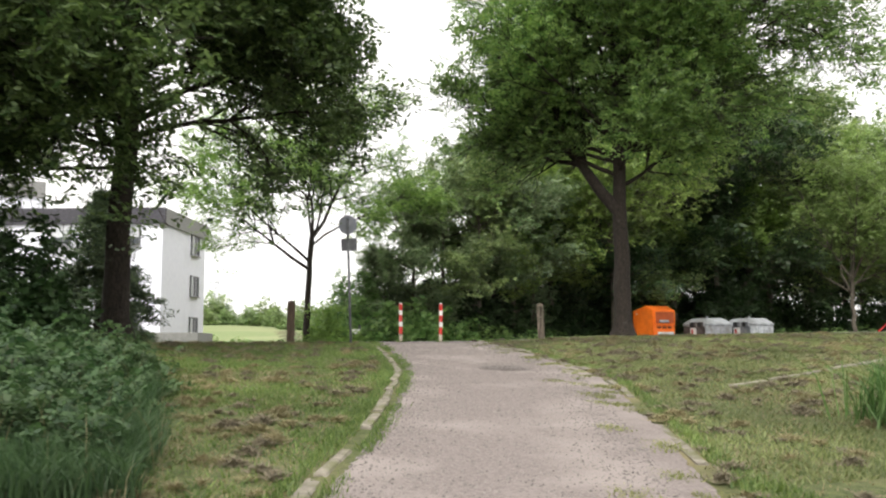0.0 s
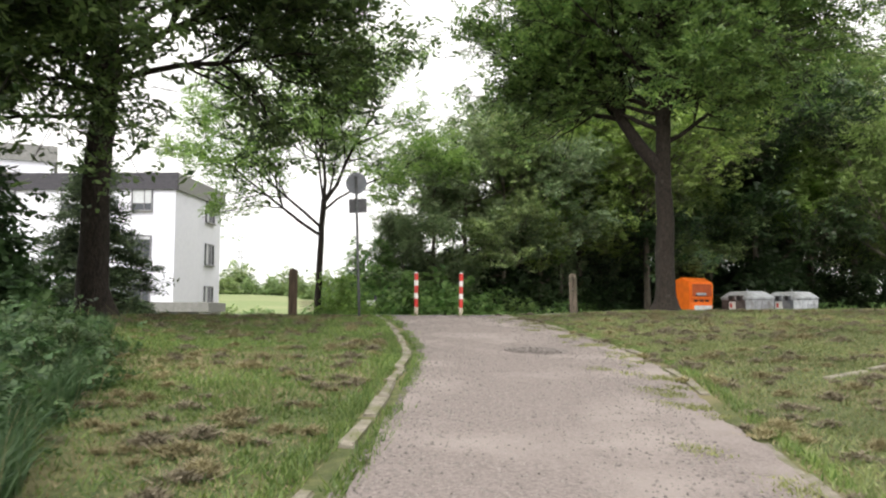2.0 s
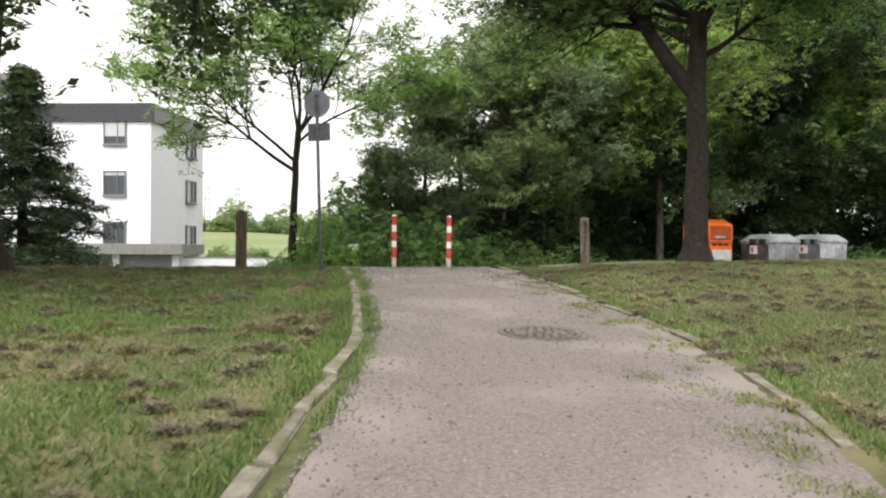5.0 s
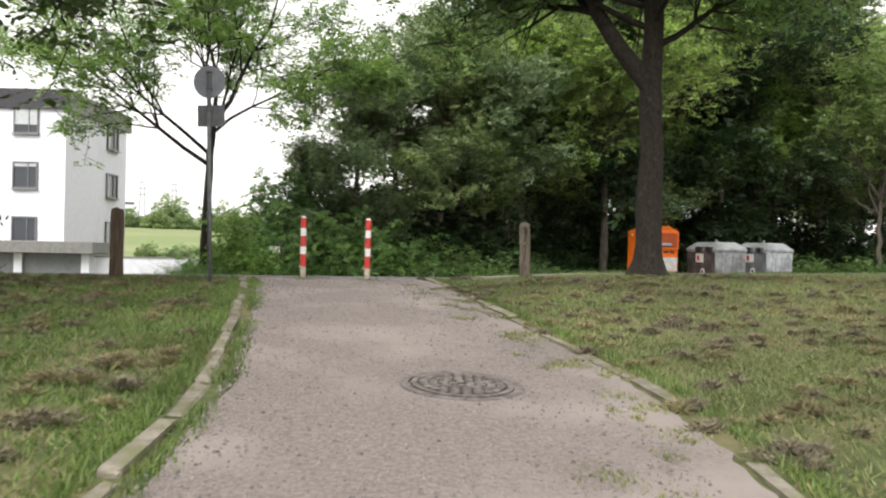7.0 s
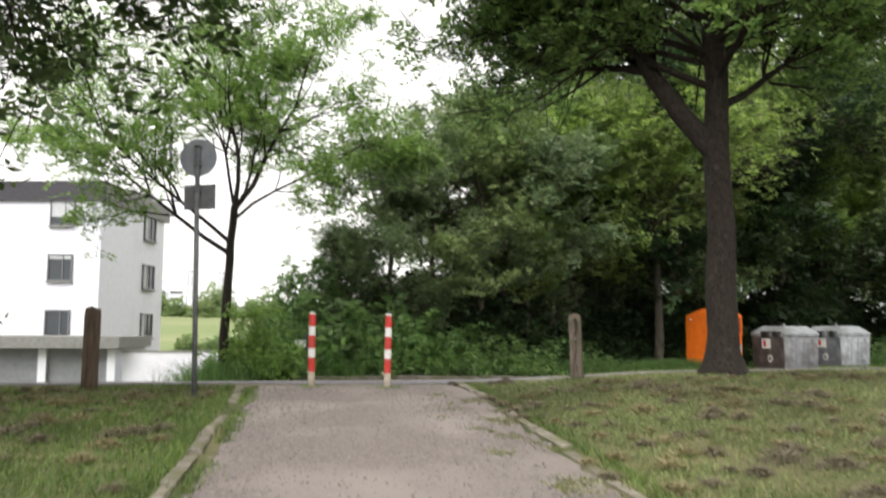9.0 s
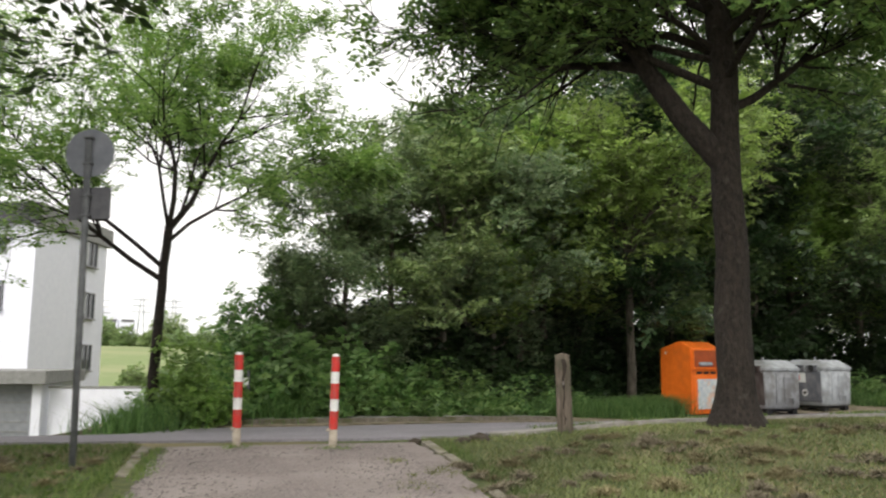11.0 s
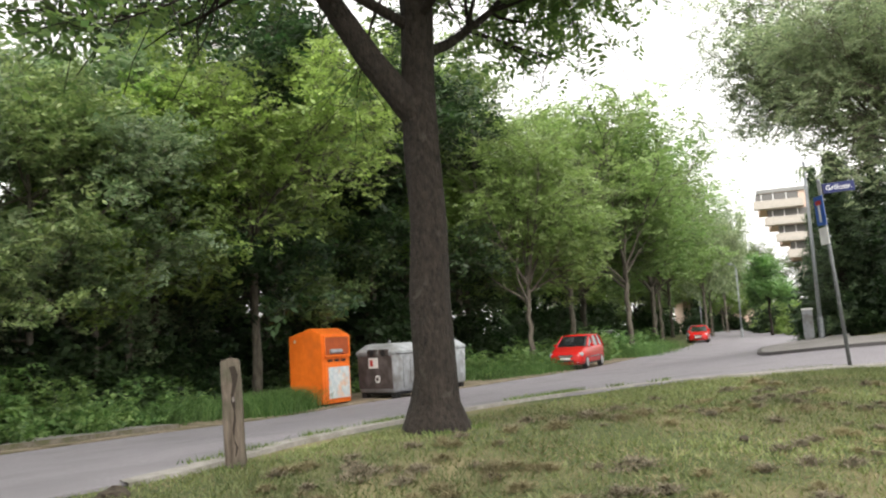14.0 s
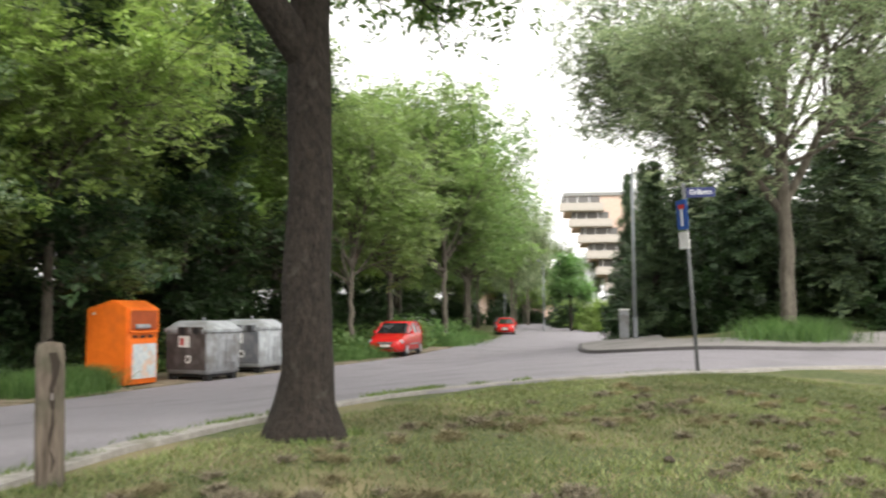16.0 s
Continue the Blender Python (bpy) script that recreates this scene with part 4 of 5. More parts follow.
def timber_post(m, w, d, h, material, label, split, seed):
    rng = np.random.default_rng(seed)
    root = thing("timber_post", m, label, "post")
    rings = []
    for k in range(13):
        t = k / 12
        z = -0.15 + (h + 0.15) * t
        s = 1.0 - 0.08 * max(0, t - 0.9) / 0.1
        ringp = []
        for i in range(16):
            a = 2 * math.pi * i / 16
            c, q = math.cos(a), math.sin(a)
            e = (abs(c) ** 4 + abs(q) ** 4) ** -0.25
            j = 1 + 0.025 * rng.normal()
            top = 0.03 * (1 - abs(c)) if k == 12 else 0
            ringp.append((c * e * w / 2 * s * j, q * e * d / 2 * s * j, z + top + (0.008 * rng.normal() if k == 12 else 0)))
        rings.append(ringp)
    part("post", loft(rings), material, root, "", True)
    if split:
        b = bmesh.new()
        L = [b.verts.new((0.012 * math.sin(k * 1.7) + 0.004, -d / 2 - 0.004, h * (0.12 + 0.83 * k / 10))) for k in range(11)]
        R = [b.verts.new((0.012 * math.sin(k * 1.7) + 0.014 + 0.05 * (k / 10) ** 2 + 0.010 * math.sin(k * 2.3), -d / 2 - 0.004, h * (0.12 + 0.83 * k / 10))) for k in range(11)]
        D = [b.verts.new((v.co.x + 0.004, -d / 2 + 0.05, v.co.z)) for v in L]
        for k in range(10):
            b.faces.new((L[k], R[k], R[k + 1], L[k + 1]))
            b.faces.new((L[k], L[k + 1], D[k + 1], D[k]))
        part("split", b, M_CRACK, root, "dark drying split")
        part("nail_plate", box(0.02, 0.006, 0.05, (0.015, -d / 2 - 0.006, h * 0.62), 0.002), M_IRON, root)
    return root


timber_post(pose(7.55, 21.15, zg(7.55, 21.15), 1.0, -1.5, -32), 0.185, 0.17, 0.97, M_TIMBER, "weathered square timber post with a long split", True, 1)
timber_post(pose(0.83, 20.53, zg(0.83, 20.53), 0, 0.3, 0), 0.19, 0.17, 1.02, M_TIMBER_D, "dark brown square timber post on the lawn", False, 2)


def traffic_sign(m):
    root = thing("traffic_sign", m, "round traffic sign seen from behind on leaning pole", "traffic sign")
    part("pole", cyl(0.03, 0.03, 3.05, (0, 0, -0.2), 16), M_POLE, root, "", True)
    part("disc", cyl(0.225, 0.225, 0.012, (0, 0.045, 2.74), 40, 0.003, None, Matrix.Rotation(radians(90), 4, "X")), M_SIGNBACK, root)
    part("plate", box(0.38, 0.012, 0.29, (0.02, 0.045, 2.13), 0.003), M_SIGNDARK, root, "small dark rectangular plate")
    for z in (2.62, 2.86, 2.14, 2.32):
        part("clamp", box(0.085, 0.075, 0.022, (0, 0.008, z), 0.005), M_POLE, root)
    part("cap", cyl(0.032, 0.028, 0.03, (0, 0, 2.85), 16, 0.005), M_BLACK, root)
    return root


traffic_sign(pose(2.19, 19.45, zg(2.19, 19.45), -4.0, -2.4, -12) @ Matrix.Diagonal((1.0, 1.0, 1.06, 1)))


def text_mesh(body, size, material, parent, m, label=""):
    cu = bpy.data.curves.new("letters", "FONT")
    cu.body, cu.size, cu.extrude = body, size, 0.002
    cu.align_x, cu.align_y = "CENTER", "CENTER"
    ob = bpy.data.objects.new("tmp_text", cu)
    scene.collection.objects.link(ob)
    dg = bpy.context.evaluated_depsgraph_get()
    me = bpy.data.meshes.new_from_object(ob.evaluated_get(dg))
    bpy.data.objects.remove(ob)
    me.materials.clear()
    o = link("lettering", me, material, parent, label)
    o.matrix_basis = m
    return o


def street_sign(m):
    root = thing("street_name_sign", m, "leaning steel pole with a blue street name sign", "street sign")
    part("pole", cyl(0.033, 0.033, 3.5, (0, 0, -0.2), 16), M_POLE, root, "", True)
    part("cap", cyl(0.036, 0.03, 0.04, (0, 0, 3.3), 16, 0.006), M_STEEL, root)
    nb = part("name_board", box(0.60, 0.025, 0.18, (0.35, 0, 3.07), 0.006), M_BLUE, root, "dark blue board with white letters")
    text_mesh("Grillostr.", 0.135, M_LETTER, nb, pose(0.35, -0.016, 3.16, 90, 0, 0))
    text_mesh("Grillostr.", 0.135, M_LETTER, nb, pose(0.35, 0.016, 3.16, 90, 0, 180))
    r = Matrix.Rotation(radians(-100), 4, "Z")
    b = box(0.42, 0.014, 0.52, (0, 0, 0), 0.004)
    bmesh.ops.transform(b, matrix=r @ Matrix.Translation((-0.02, -0.05, 2.52)), verts=b.verts)
    bp = part("dead_end_plate", b, M_SIGNBLUE, root, "blue square dead-end plate")
    for name, sx, sz, z in (("stem", 0.09, 0.30, 2.58), ("crossbar", 0.24, 0.08, 2.88)):
        b = box(sx, 0.006, sz, (0, 0, 0))
        bmesh.ops.transform(b, matrix=r @ Matrix.Translation((-0.02, -0.061, z)), verts=b.verts)
        part(name, b, M_LETTER if name == "stem" else M_RED, bp)
    b = box(0.40, 0.012, 0.30, (0, 0, 0), 0.003)
    bmesh.ops.transform(b, matrix=r @ Matrix.Translation((-0.02, -0.05, 2.18)), verts=b.verts)
    part("white_plate", b, M_LETTER, root, "plain white additional plate")
    for z in (2.3, 2.6, 2.95):
        part("clamp", box(0.09, 0.09, 0.03, (0, 0, z), 0.006), M_STEEL, root)
    return root


street_sign(pose(18.75, 20.15, zg(18.75, 20.15), 1.5, -4.6, -38))


def manhole(m):
    root = thing("manhole_cover", m, "round cast iron manhole cover set in gravel", "manhole cover")
    def annulus(r0, r1, z, h, seg=48):
        b = bmesh.new()
        rr = [[b.verts.new((r * math.cos(2 * math.pi * i / seg), r * math.sin(2 * math.pi * i / seg), zz)) for i in range(seg)] for r, zz in ((r0, z), (r0, z + h), (r1, z + h), (r1, z))]
        for a, c in zip(rr, rr[1:]):
            for i in range(seg):
                b.faces.new((a[i], c[i], c[(i + 1) % seg], a[(i + 1) % seg]))
        bmesh.ops.recalc_face_normals(b, faces=b.faces[:])
        return b
    part("frame_ring", annulus(0.375, 0.425, -0.02, 0.026), M_IRON, root)
    # the cover plate is darker than the rings and studs on it
    part("cover", cyl(0.355, 0.355, 0.028, (0, 0, -0.022), 48), M_IRON_D, root)
    part("inner_ring", annulus(0.315, 0.35, -0.01, 0.022), M_IRON, root)
    for r, n in ((0.06, 5), (0.13, 10), (0.20, 16), (0.265, 22)):
        for i in range(n):
            a = 2 * math.pi * i / n
            b = box(0.055, 0.052, 0.010, (0, 0, 0), 0.004)
            bmesh.ops.transform(b, matrix=Matrix.Rotation(a, 4, "Z") @ Matrix.Translation((r, 0, 0.006)), verts=b.verts)
            part("stud", b, M_IRON, root)
    return root


manhole(pose(3.95, 12.87, zg(3.95, 12.87) + 0.026, 3.9, 0, 15))


# ---- bins ----
def clothing_bank(m):
    """Profile runs from back to front: low back, ridge two thirds on, sloped front."""
    root = thing("clothing_bank", m, "orange steel clothing donation container, print rubbed off", "container")
    W, D = 1.36, 1.36
    prof = [(D / 2, 0.06), (D / 2, 1.98), (-0.20, 2.20), (-D / 2, 2.00), (-D / 2, 0.06)]
    b = loft([[(x, y, z) for y, z in prof] for x in (-W / 2, W / 2)])
    bmesh.ops.bevel(b, geom=b.edges[:], offset=0.02, segments=2, affect="EDGES")
    part("body", b, M_ORANGE, root)
    part("plinth", box(W - 0.16, D - 0.16, 0.08), M_BLACK, root)
    # chute is a solid box; its inner shade is painted on
    ch = part("chute", box(1.14, 0.06, 0.48, (0.02, -D / 2 - 0.012, 1.44), 0.01), M_ORANGE_D, root, "drop-in chute, its inner shade put into a darker orange")
    part("flap", box(0.6, 0.10, 0.12, (-0.05, -D / 2 - 0.05, 1.46), 0.03, None, Matrix.Rotation(radians(-25), 4, "X")), M_BINGREY, ch, "worn metal flap")
    part("chute_frame", box(1.25, 0.05, 0.05, (0.02, -D / 2 - 0.03, 1.92), 0.01), M_ORANGE, ch)
    for x in (-0.58, 0.62):
        part("chute_frame", box(0.05, 0.05, 0.52, (x, -D / 2 - 0.03, 1.41), 0.01), M_ORANGE, ch)
    part("handle_bar", box(1.2, 0.07, 0.05, (0.02, -D / 2 - 0.05, 1.36), 0.012), M_ORANGE, root)
    for x in (-0.3, 0.02, 0.34):
        part("slot", box(0.22, 0.02, 0.07, (x, -D / 2 - 0.006, 1.23), 0.004), M_BLACK, root)
    dr = part("service_door", box(1.22, 0.035, 1.0, (0.03, -D / 2 - 0.008, 0.16), 0.008), M_ORANGE, root)
    part("rubbed_print", box(1.02, 0.008, 0.88, (0.08, -D / 2 - 0.031, 0.2), 0.002), M_RUBBED, dr, "pale rubbed-off print")
    part("lock", cyl(0.03, 0.03, 0.03, (-0.42, -D / 2 - 0.02, 0.75), 12, 0, None, Matrix.Rotation(radians(90), 4, "X")), M_STEEL, dr)
    part("sticker", cyl(0.04, 0.04, 0.006, (-W / 2, 0.42, 1.85), 12, 0, None, Matrix.Rotation(radians(-90), 4, "Y")), M_WHITE, root)
    return root


OX, OY = 19.24, 37.39
clothing_bank(pose(OX, OY, zg(OX, OY) + 0.03, 0, 0, 16) @ Matrix.Diagonal((1.05, 1.03, 1.15, 1)))


def recycling_bin(m, front, side, label, group):
    root = thing("recycling_container", m, label, "recycling container", group)
    W, D = 1.55, 1.75
    def lvl(z, a, c):
        r = 0.14
        out = []
        for sx, sy, a0 in ((1, 1, 0), (-1, 1, 90), (-1, -1, 180), (1, -1, 270)):
            for k in range(4):
                t = radians(a0 + 30 * k)
                out.append((sx * (W / 2 * a - r) + r * math.cos(t), sy * (D / 2 * c - r) + r * math.sin(t), z))
        return out
    part("body", loft([lvl(0.16, 0.93, 0.93), lvl(0.24, 0.96, 0.96), lvl(1.26, 1.0, 1.0)]), side, root, "", True)
    part("front_panel", box(0.03, D * 0.86, 0.94, (-W / 2 - 0.004, 0, 0.27), 0.01, None, Matrix.Rotation(radians(-1.8), 4, "Y")), front, root, "dark brown end panel")
    part("roof", loft([lvl(1.26, 1.03, 1.03), lvl(1.33, 1.03, 1.03), lvl(1.52, 0.72, 0.78), lvl(1.56, 0.6, 0.7)]), M_BINLID, root, "pale grey bevelled lid", False)
    for y in (-0.42, 0.08):
        h = part("hood", box(0.12, 0.42, 0.2, (-W / 2 + 0.0, y, 1.20), 0.03), front, root)
        part("opening", cyl(0.10, 0.10, 0.03, (-W / 2 - 0.05, y, 1.30), 20, 0, None, Matrix.Rotation(radians(-90), 4, "Y")), M_BLACK, h)
    part("notice", box(0.012, 0.42, 0.30, (-W / 2 - 0.028, 0.05, 0.86), 0.002), M_WHITE, root, "faded notice")
    part("notice_bar", box(0.012, 0.12, 0.18, (-W / 2 - 0.036, 0.12, 0.92), 0.002), M_RED, root)
    part("emblem", cyl(0.11, 0.11, 0.012, (-W / 2 - 0.022, -0.12, 0.55), 24, 0, None, Matrix.Rotation(radians(-90), 4, "Y")), M_WHITE, root)
    part("emblem_core", cyl(0.06, 0.06, 0.012, (-W / 2 - 0.03, -0.12, 0.55), 24, 0, None, Matrix.Rotation(radians(-90), 4, "Y")), M_BIN, root)
    for x in (-0.35, 0.05, 0.4):
        part("side_rib", box(0.05, 0.04, 0.9, (x, -D / 2 * 0.985, 0.3), 0.012), side, root)
    part("side_door", box(0.5, 0.03, 0.62, (0.22, -D / 2 - 0.004, 0.45), 0.01), side, root)
    for x, y in ((-0.55, -0.65), (0.55, -0.65), (-0.55, 0.65), (0.55, 0.65)):
        part("foot", box(0.22, 0.22, 0.18, (x, y, 0), 0.02), M_BLACK, root)
    part("skid", box(W * 0.82, D * 0.82, 0.10, (0, 0, 0.08), 0.02), M_BLACK, root)
    part("lifting_eye", box(0.10, 0.05, 0.10, (0, 0, 1.55), 0.02), M_STEEL, root)
    return root


G2 = "recycling containers"
recycling_bin(pose(22.0, 37.1, zg(22.0, 37.1) + 0.05, 0, 0, 9) @ Matrix.Diagonal((1.03, 1.07, 1.19, 1)), M_BIN, M_BINGREY, "weathered brown and grey plastic recycling container", G2)
recycling_bin(pose(25.0, 38.1, zg(25.0, 38.1) + 0.05, 0, 0, 14) @ Matrix.Diagonal((1.03, 1.07, 1.19, 1)), M_BINSLATE, M_BINLID, "weathered pale grey plastic recycling container", G2)


# ---- cars ----
def car(m, paint, label, L=4.05, W=1.68, H=1.60, group="parked cars", van=True):
    """Nose towards -x. Body and cabin are lofted from rounded sections."""
    root = thing("car", m, label, "car", group)
    def sec(x, w, z0, z1, r=0.16, n=4):
        pts = []
        for sy, sz, a0 in ((1, 1, 0), (-1, 1, 90), (-1, -1, 180), (1, -1, 270)):
            for k in range(n):
                a = radians(a0 + 90 * k / (n - 1))
                pts.append((x, sy * (w / 2 - r) + r * math.cos(a), (z1 - r if sz > 0 else z0 + r) + r * math.sin(a)))
        return pts
    h = L / 2
    belt = 0.63 * H
    part("body", loft([sec(-h, W * 0.72, 0.34, 0.62, 0.10), sec(-h + 0.08, W * 0.88, 0.24, 0.74), sec(-h + 0.35, W * 0.97, 0.20, 0.84), sec(-h + 0.95, W, 0.20, belt + 0.03), sec(0, W, 0.20, belt + 0.05), sec(h - 0.5, W, 0.20, belt + 0.07), sec(h - 0.12, W * 0.96, 0.24, belt + 0.05), sec(h, W * 0.86, 0.32, belt - 0.1, 0.12)]), paint, root, "", True)
    roof_x0, roof_x1 = -h + (1.78 if van else 1.9), h - (0.35 if van else 0.9)
    def cab(z, x0, x1, w):
        return [(x0, w / 2 - 0.12, z), (x0 - 0.03, 0, z), (x0, -w / 2 + 0.12, z), (x0 + 0.12, -w / 2, z), (x1 - 0.1, -w / 2, z), (x1, -w / 2 + 0.1, z), (x1, w / 2 - 0.1, z), (x1 - 0.1, w / 2, z), (x0 + 0.12, w / 2, z)]
    bx0, bx1 = -h + 0.92, h - 0.12
    part("glazing", loft([cab(belt + 0.02, bx0 + 0.05, bx1, W * 0.93), cab(H - 0.09, roof_x0, roof_x1 + 0.02, W * 0.77)]), M_GLASS, root, "dark glazing")
    part("roof", loft([cab(H - 0.09, roof_x0, roof_x1, W * 0.79), cab(H - 0.03, roof_x0 + 0.1, roof_x1 - 0.08, W * 0.74), cab(H, roof_x0 + 0.4, roof_x1 - 0.4, W * 0.5)]), paint, root, "", True)
    for s in (-1, 1):
        for xa, xb in ((bx0 + 0.1, roof_x0 + 0.05), (0.12, 0.10), (1.02, 0.98), (bx1 - 0.08, roof_x1 - 0.06)):
            w = Wood()
            w.tube([(xa, s * W * 0.465, belt), (xb, s * W * 0.392, H - 0.08)], [0.045, 0.04], 6)
            raw("pillar", w.v, w.f, paint, root)
        part("wing_mirror", box(0.12, 0.18, 0.14, (bx0 + 0.55, s * (W / 2 + 0.06), belt + 0.02), 0.04), paint, root)
        part("headlight", box(0.42, 0.26, 0.19, (-h + 0.30, s * W * 0.385, 0.60), 0.07, None, Matrix.Rotation(radians(-26 * s), 4, "Z") @ Matrix.Rotation(radians(-14), 4, "Y")), M_LAMPG, root, "clear headlight")
        part("fog_lamp", cyl(0.06, 0.06, 0.03, (-h + 0.05, s * W * 0.33, 0.36), 12, 0, None, Matrix.Rotation(radians(-90), 4, "Y")), M_LAMPG, root)
        part("sill", box(L * 0.5, 0.04, 0.07, (0, s * W * 0.497, 0.22), 0.015), M_BLACK, root)
        part("rub_strip", box(L * 0.42, 0.02, 0.05, (0.1, s * W * 0.503, 0.52), 0.008), M_CARDARK, root)
        for x in (0.35, 1.2):
            part("door_handle", box(0.16, 0.03, 0.035, (x, s * W * 0.505, belt - 0.1), 0.01), paint, root)
        for x in (-h + 0.78, h - 0.72):
            wh = part("wheel", cyl(0.30, 0.30, 0.20, (x, s * (W / 2 - 0.10) + (0.10), 0.30), 28, 0.03, None, Matrix.Rotation(radians(90), 4, "X")), M_BLACK, root, "", False)
            part("rim", cyl(0.20, 0.17, 0.02, (x, s * (W / 2 - 0.10) + (0.10 if s > 0 else -0.10) * 1.08, 0.30), 20, 0, None, Matrix.Rotation(radians(-90 * s), 4, "X")), M_RIM, wh, "silver wheel cover")
    part("grille", box(0.05, W * 0.42, 0.13, (-h + 0.02, 0, 0.55), 0.02), M_BLACK, root)
    part("badge_bar", box(0.03, W * 0.40, 0.03, (-h - 0.012, 0, 0.61), 0.008), M_RIM, root)
    part("air_intake", box(0.05, W * 0.5, 0.10, (-h + 0.02, 0, 0.34), 0.02), M_BLACK, root)
    part("number_plate", box(0.02, 0.48, 0.10, (-h - 0.02, 0, 0.45), 0.004), M_WHITE, root)
    return root


CA = 22.0
car(pose(35.67, 39.7, zg(35.67, 39.7) + 0.05, 0, 0, CA), M_CARRED, "bright red compact van parked beside the road")
car(pose(69.2, 52.9, zg(69.2, 52.9) + 0.03, 0, 0, 27), M_CARRED, "small red hatchback parked far along the road", 3.8, 1.65, 1.48, van=False)
car(pose(60, 57.5, zg(60, 57.5) + 0.1, 0, 0, 60), M_CARSILVER, "white car parked behind the street trees", 4.2, 1.7, 1.5, van=False)
car(pose(66, 60.5, zg(66, 60.5) + 0.1, 0, 0, 60), M_CARSILVER, "silver car parked behind the street trees", 4.2, 1.7, 1.5, van=False)
car(pose(71.8, 54.6, zg(71.8, 54.6) + 0.03, 0, 0, 27), M_CARDARK, "dark car parked behind the red hatchback", 4.3, 1.7, 1.5, van=True)


# ---- lamps ----
def street_lamp(m, h, arm, label):
    root = thing("street_lamp", m, label, "street lamp", "street lamps")
    part("pole", cyl(0.085, 0.05, h, (0, 0, -0.2), 16), M_STEEL, root, "", True)
    part("sleeve", cyl(0.11, 0.11, 1.0, (0, 0, -0.1), 16, 0.01), M_STEEL, root)
    if arm:
        w = Wood()
        w.tube([(0, 0, h - 0.25), (-0.1, 0, h + 0.05), (-0.4, 0, h + 0.22), (-0.9, 0, h + 0.25)], [0.045, 0.04, 0.035, 0.03], 8)
        raw("arm", w.v, w.f, M_STEEL, root)
        part("lamp_head", box(0.6, 0.22, 0.12, (-1.1, 0, h + 0.19), 0.04), M_STEEL, root)
    return root


street_lamp(pose(34.4, 27.3, zg(34.4, 27.3)), 6.9, False, "plain grey steel lamp post at the pavement")
street_lamp(pose(80, 54.6, zg(80, 54.6)), 7.0, True, "grey steel street lamp with curved arm")
street_lamp(pose(104, 73, zg(104, 73)), 6.5, False, "distant grey steel post by the road")
cb = thing("switch_cabinet", pose(34.05, 27.6, zg(34.05, 27.6) + 0.12, 0, 0, 25), "pale grey street electrical cabinet beside lamp post", "cabinet")
part("body", box(0.55, 0.35, 1.02, (0, 0, 0.08), 0.015), M_BINGREY, cb)
part("plinth", box(0.5, 0.30, 0.1), M_FASCIA2, cb)
part("lid", box(0.60, 0.40, 0.06, (0, 0, 1.09), 0.015), M_WHITE, cb)


# ---- buildings ----
def window(parent, m, w, h, blind=0.0, curtain=False):
    """A framed window set into the wall; it looks towards -y."""
    wn_ = part("window", box(w, 0.10, h, (0, 0.03, 0), 0.0), M_PANE, parent)
    wn_.matrix_basis = m
    for x in (-w / 2 + 0.04, w / 2 - 0.04):
        part("frame", box(0.08, 0.08, h, (x, -0.05, 0)), M_FRAME, wn_)
    for z in (0, h - 0.08):
        part("frame", box(w - 0.17, 0.08, 0.08, (0, -0.05, z)), M_FRAME, wn_)
    part("sill", box(w + 0.1, 0.2, 0.06, (0, -0.10, -0.065)), M_FASCIA2, wn_)
    if blind:
        part("blind", box(w - 0.18, 0.03, h * blind, (0, -0.035, h - 0.09 - h * blind)), M_BLIND, wn_)
    part("mullion", box(0.06, 0.05, h - 0.17, (w * 0.12, -0.045, 0.085)), M_FRAME, wn_)
    if curtain:
        part("curtain", box(w * 0.26, 0.02, h - 0.18, (-w * 0.31, -0.032, 0.09)), M_BLIND, wn_, "white curtain")
    return wn_


def white_block():
    """Three storeys of white render under a dark fascia. Local x runs along the front, y into depth; origin at the front right corner."""
    gz = -0.9
    root = thing("apartment_block", pose(-6.25, 57.4, gz, 0, 0, -14), "white rendered three-storey block with dark roof fascia", "building")
    W, D, Hh = 17.0, 9.2, 11.2
    part("wall", box(W, D, Hh - 1.1, (-W / 2, D / 2, 0)), M_RENDER, root)
    part("fascia", box(W + 0.4, 0.22, 1.1, (-W / 2, -0.09, Hh - 1.1)), M_FASCIA, root, "dark slate roof edge")
    part("side_fascia", box(0.22, D + 0.4, 1.1, (0.09, D / 2 + 0.21, Hh - 1.1)), M_FASCIA2, root, "grey roof edge")
    part("roof", box(W, D, 0.7, (-W / 2, D / 2 + 0.1, Hh - 1.1)), M_FASCIA2, root)
    for i, z in enumerate((2.55, 5.62, 8.70)):
        for x in (-2.2, -6.9, -11.4):
            window(root, pose(x, -0.02, z), 1.4, 1.5, (0.0, 0.12, 0.6)[i])
        window(root, pose(0.02, D * 0.727, z - 0.1, 0, 0, 90), 1.8, 1.55, 0, True)
    return root


white_block()
cr = thing("rear_block", pose(-15.9, 66.0, -0.9, 0, 0, 14), "pale rendered taller block with grey roof edge", "building")
part("wall", box(9, 10, 13.0, (-4.5, 5, 0)), M_RENDER, cr)
for z in (2.4, 5.3, 8.2, 11.0):
    part("balcony", box(6, 0.9, 1.0, (-3.8, -0.46, z), 0.02), M_FASCIA2, cr)
    part("balcony_slab", box(6.2, 1.0, 0.15, (-3.8, -0.5, z - 0.16)), M_CREAM, cr)
part("roof", box(9.4, 10.4, 1.2, (-4.5, 5, 13.0)), M_FASCIA2, cr)


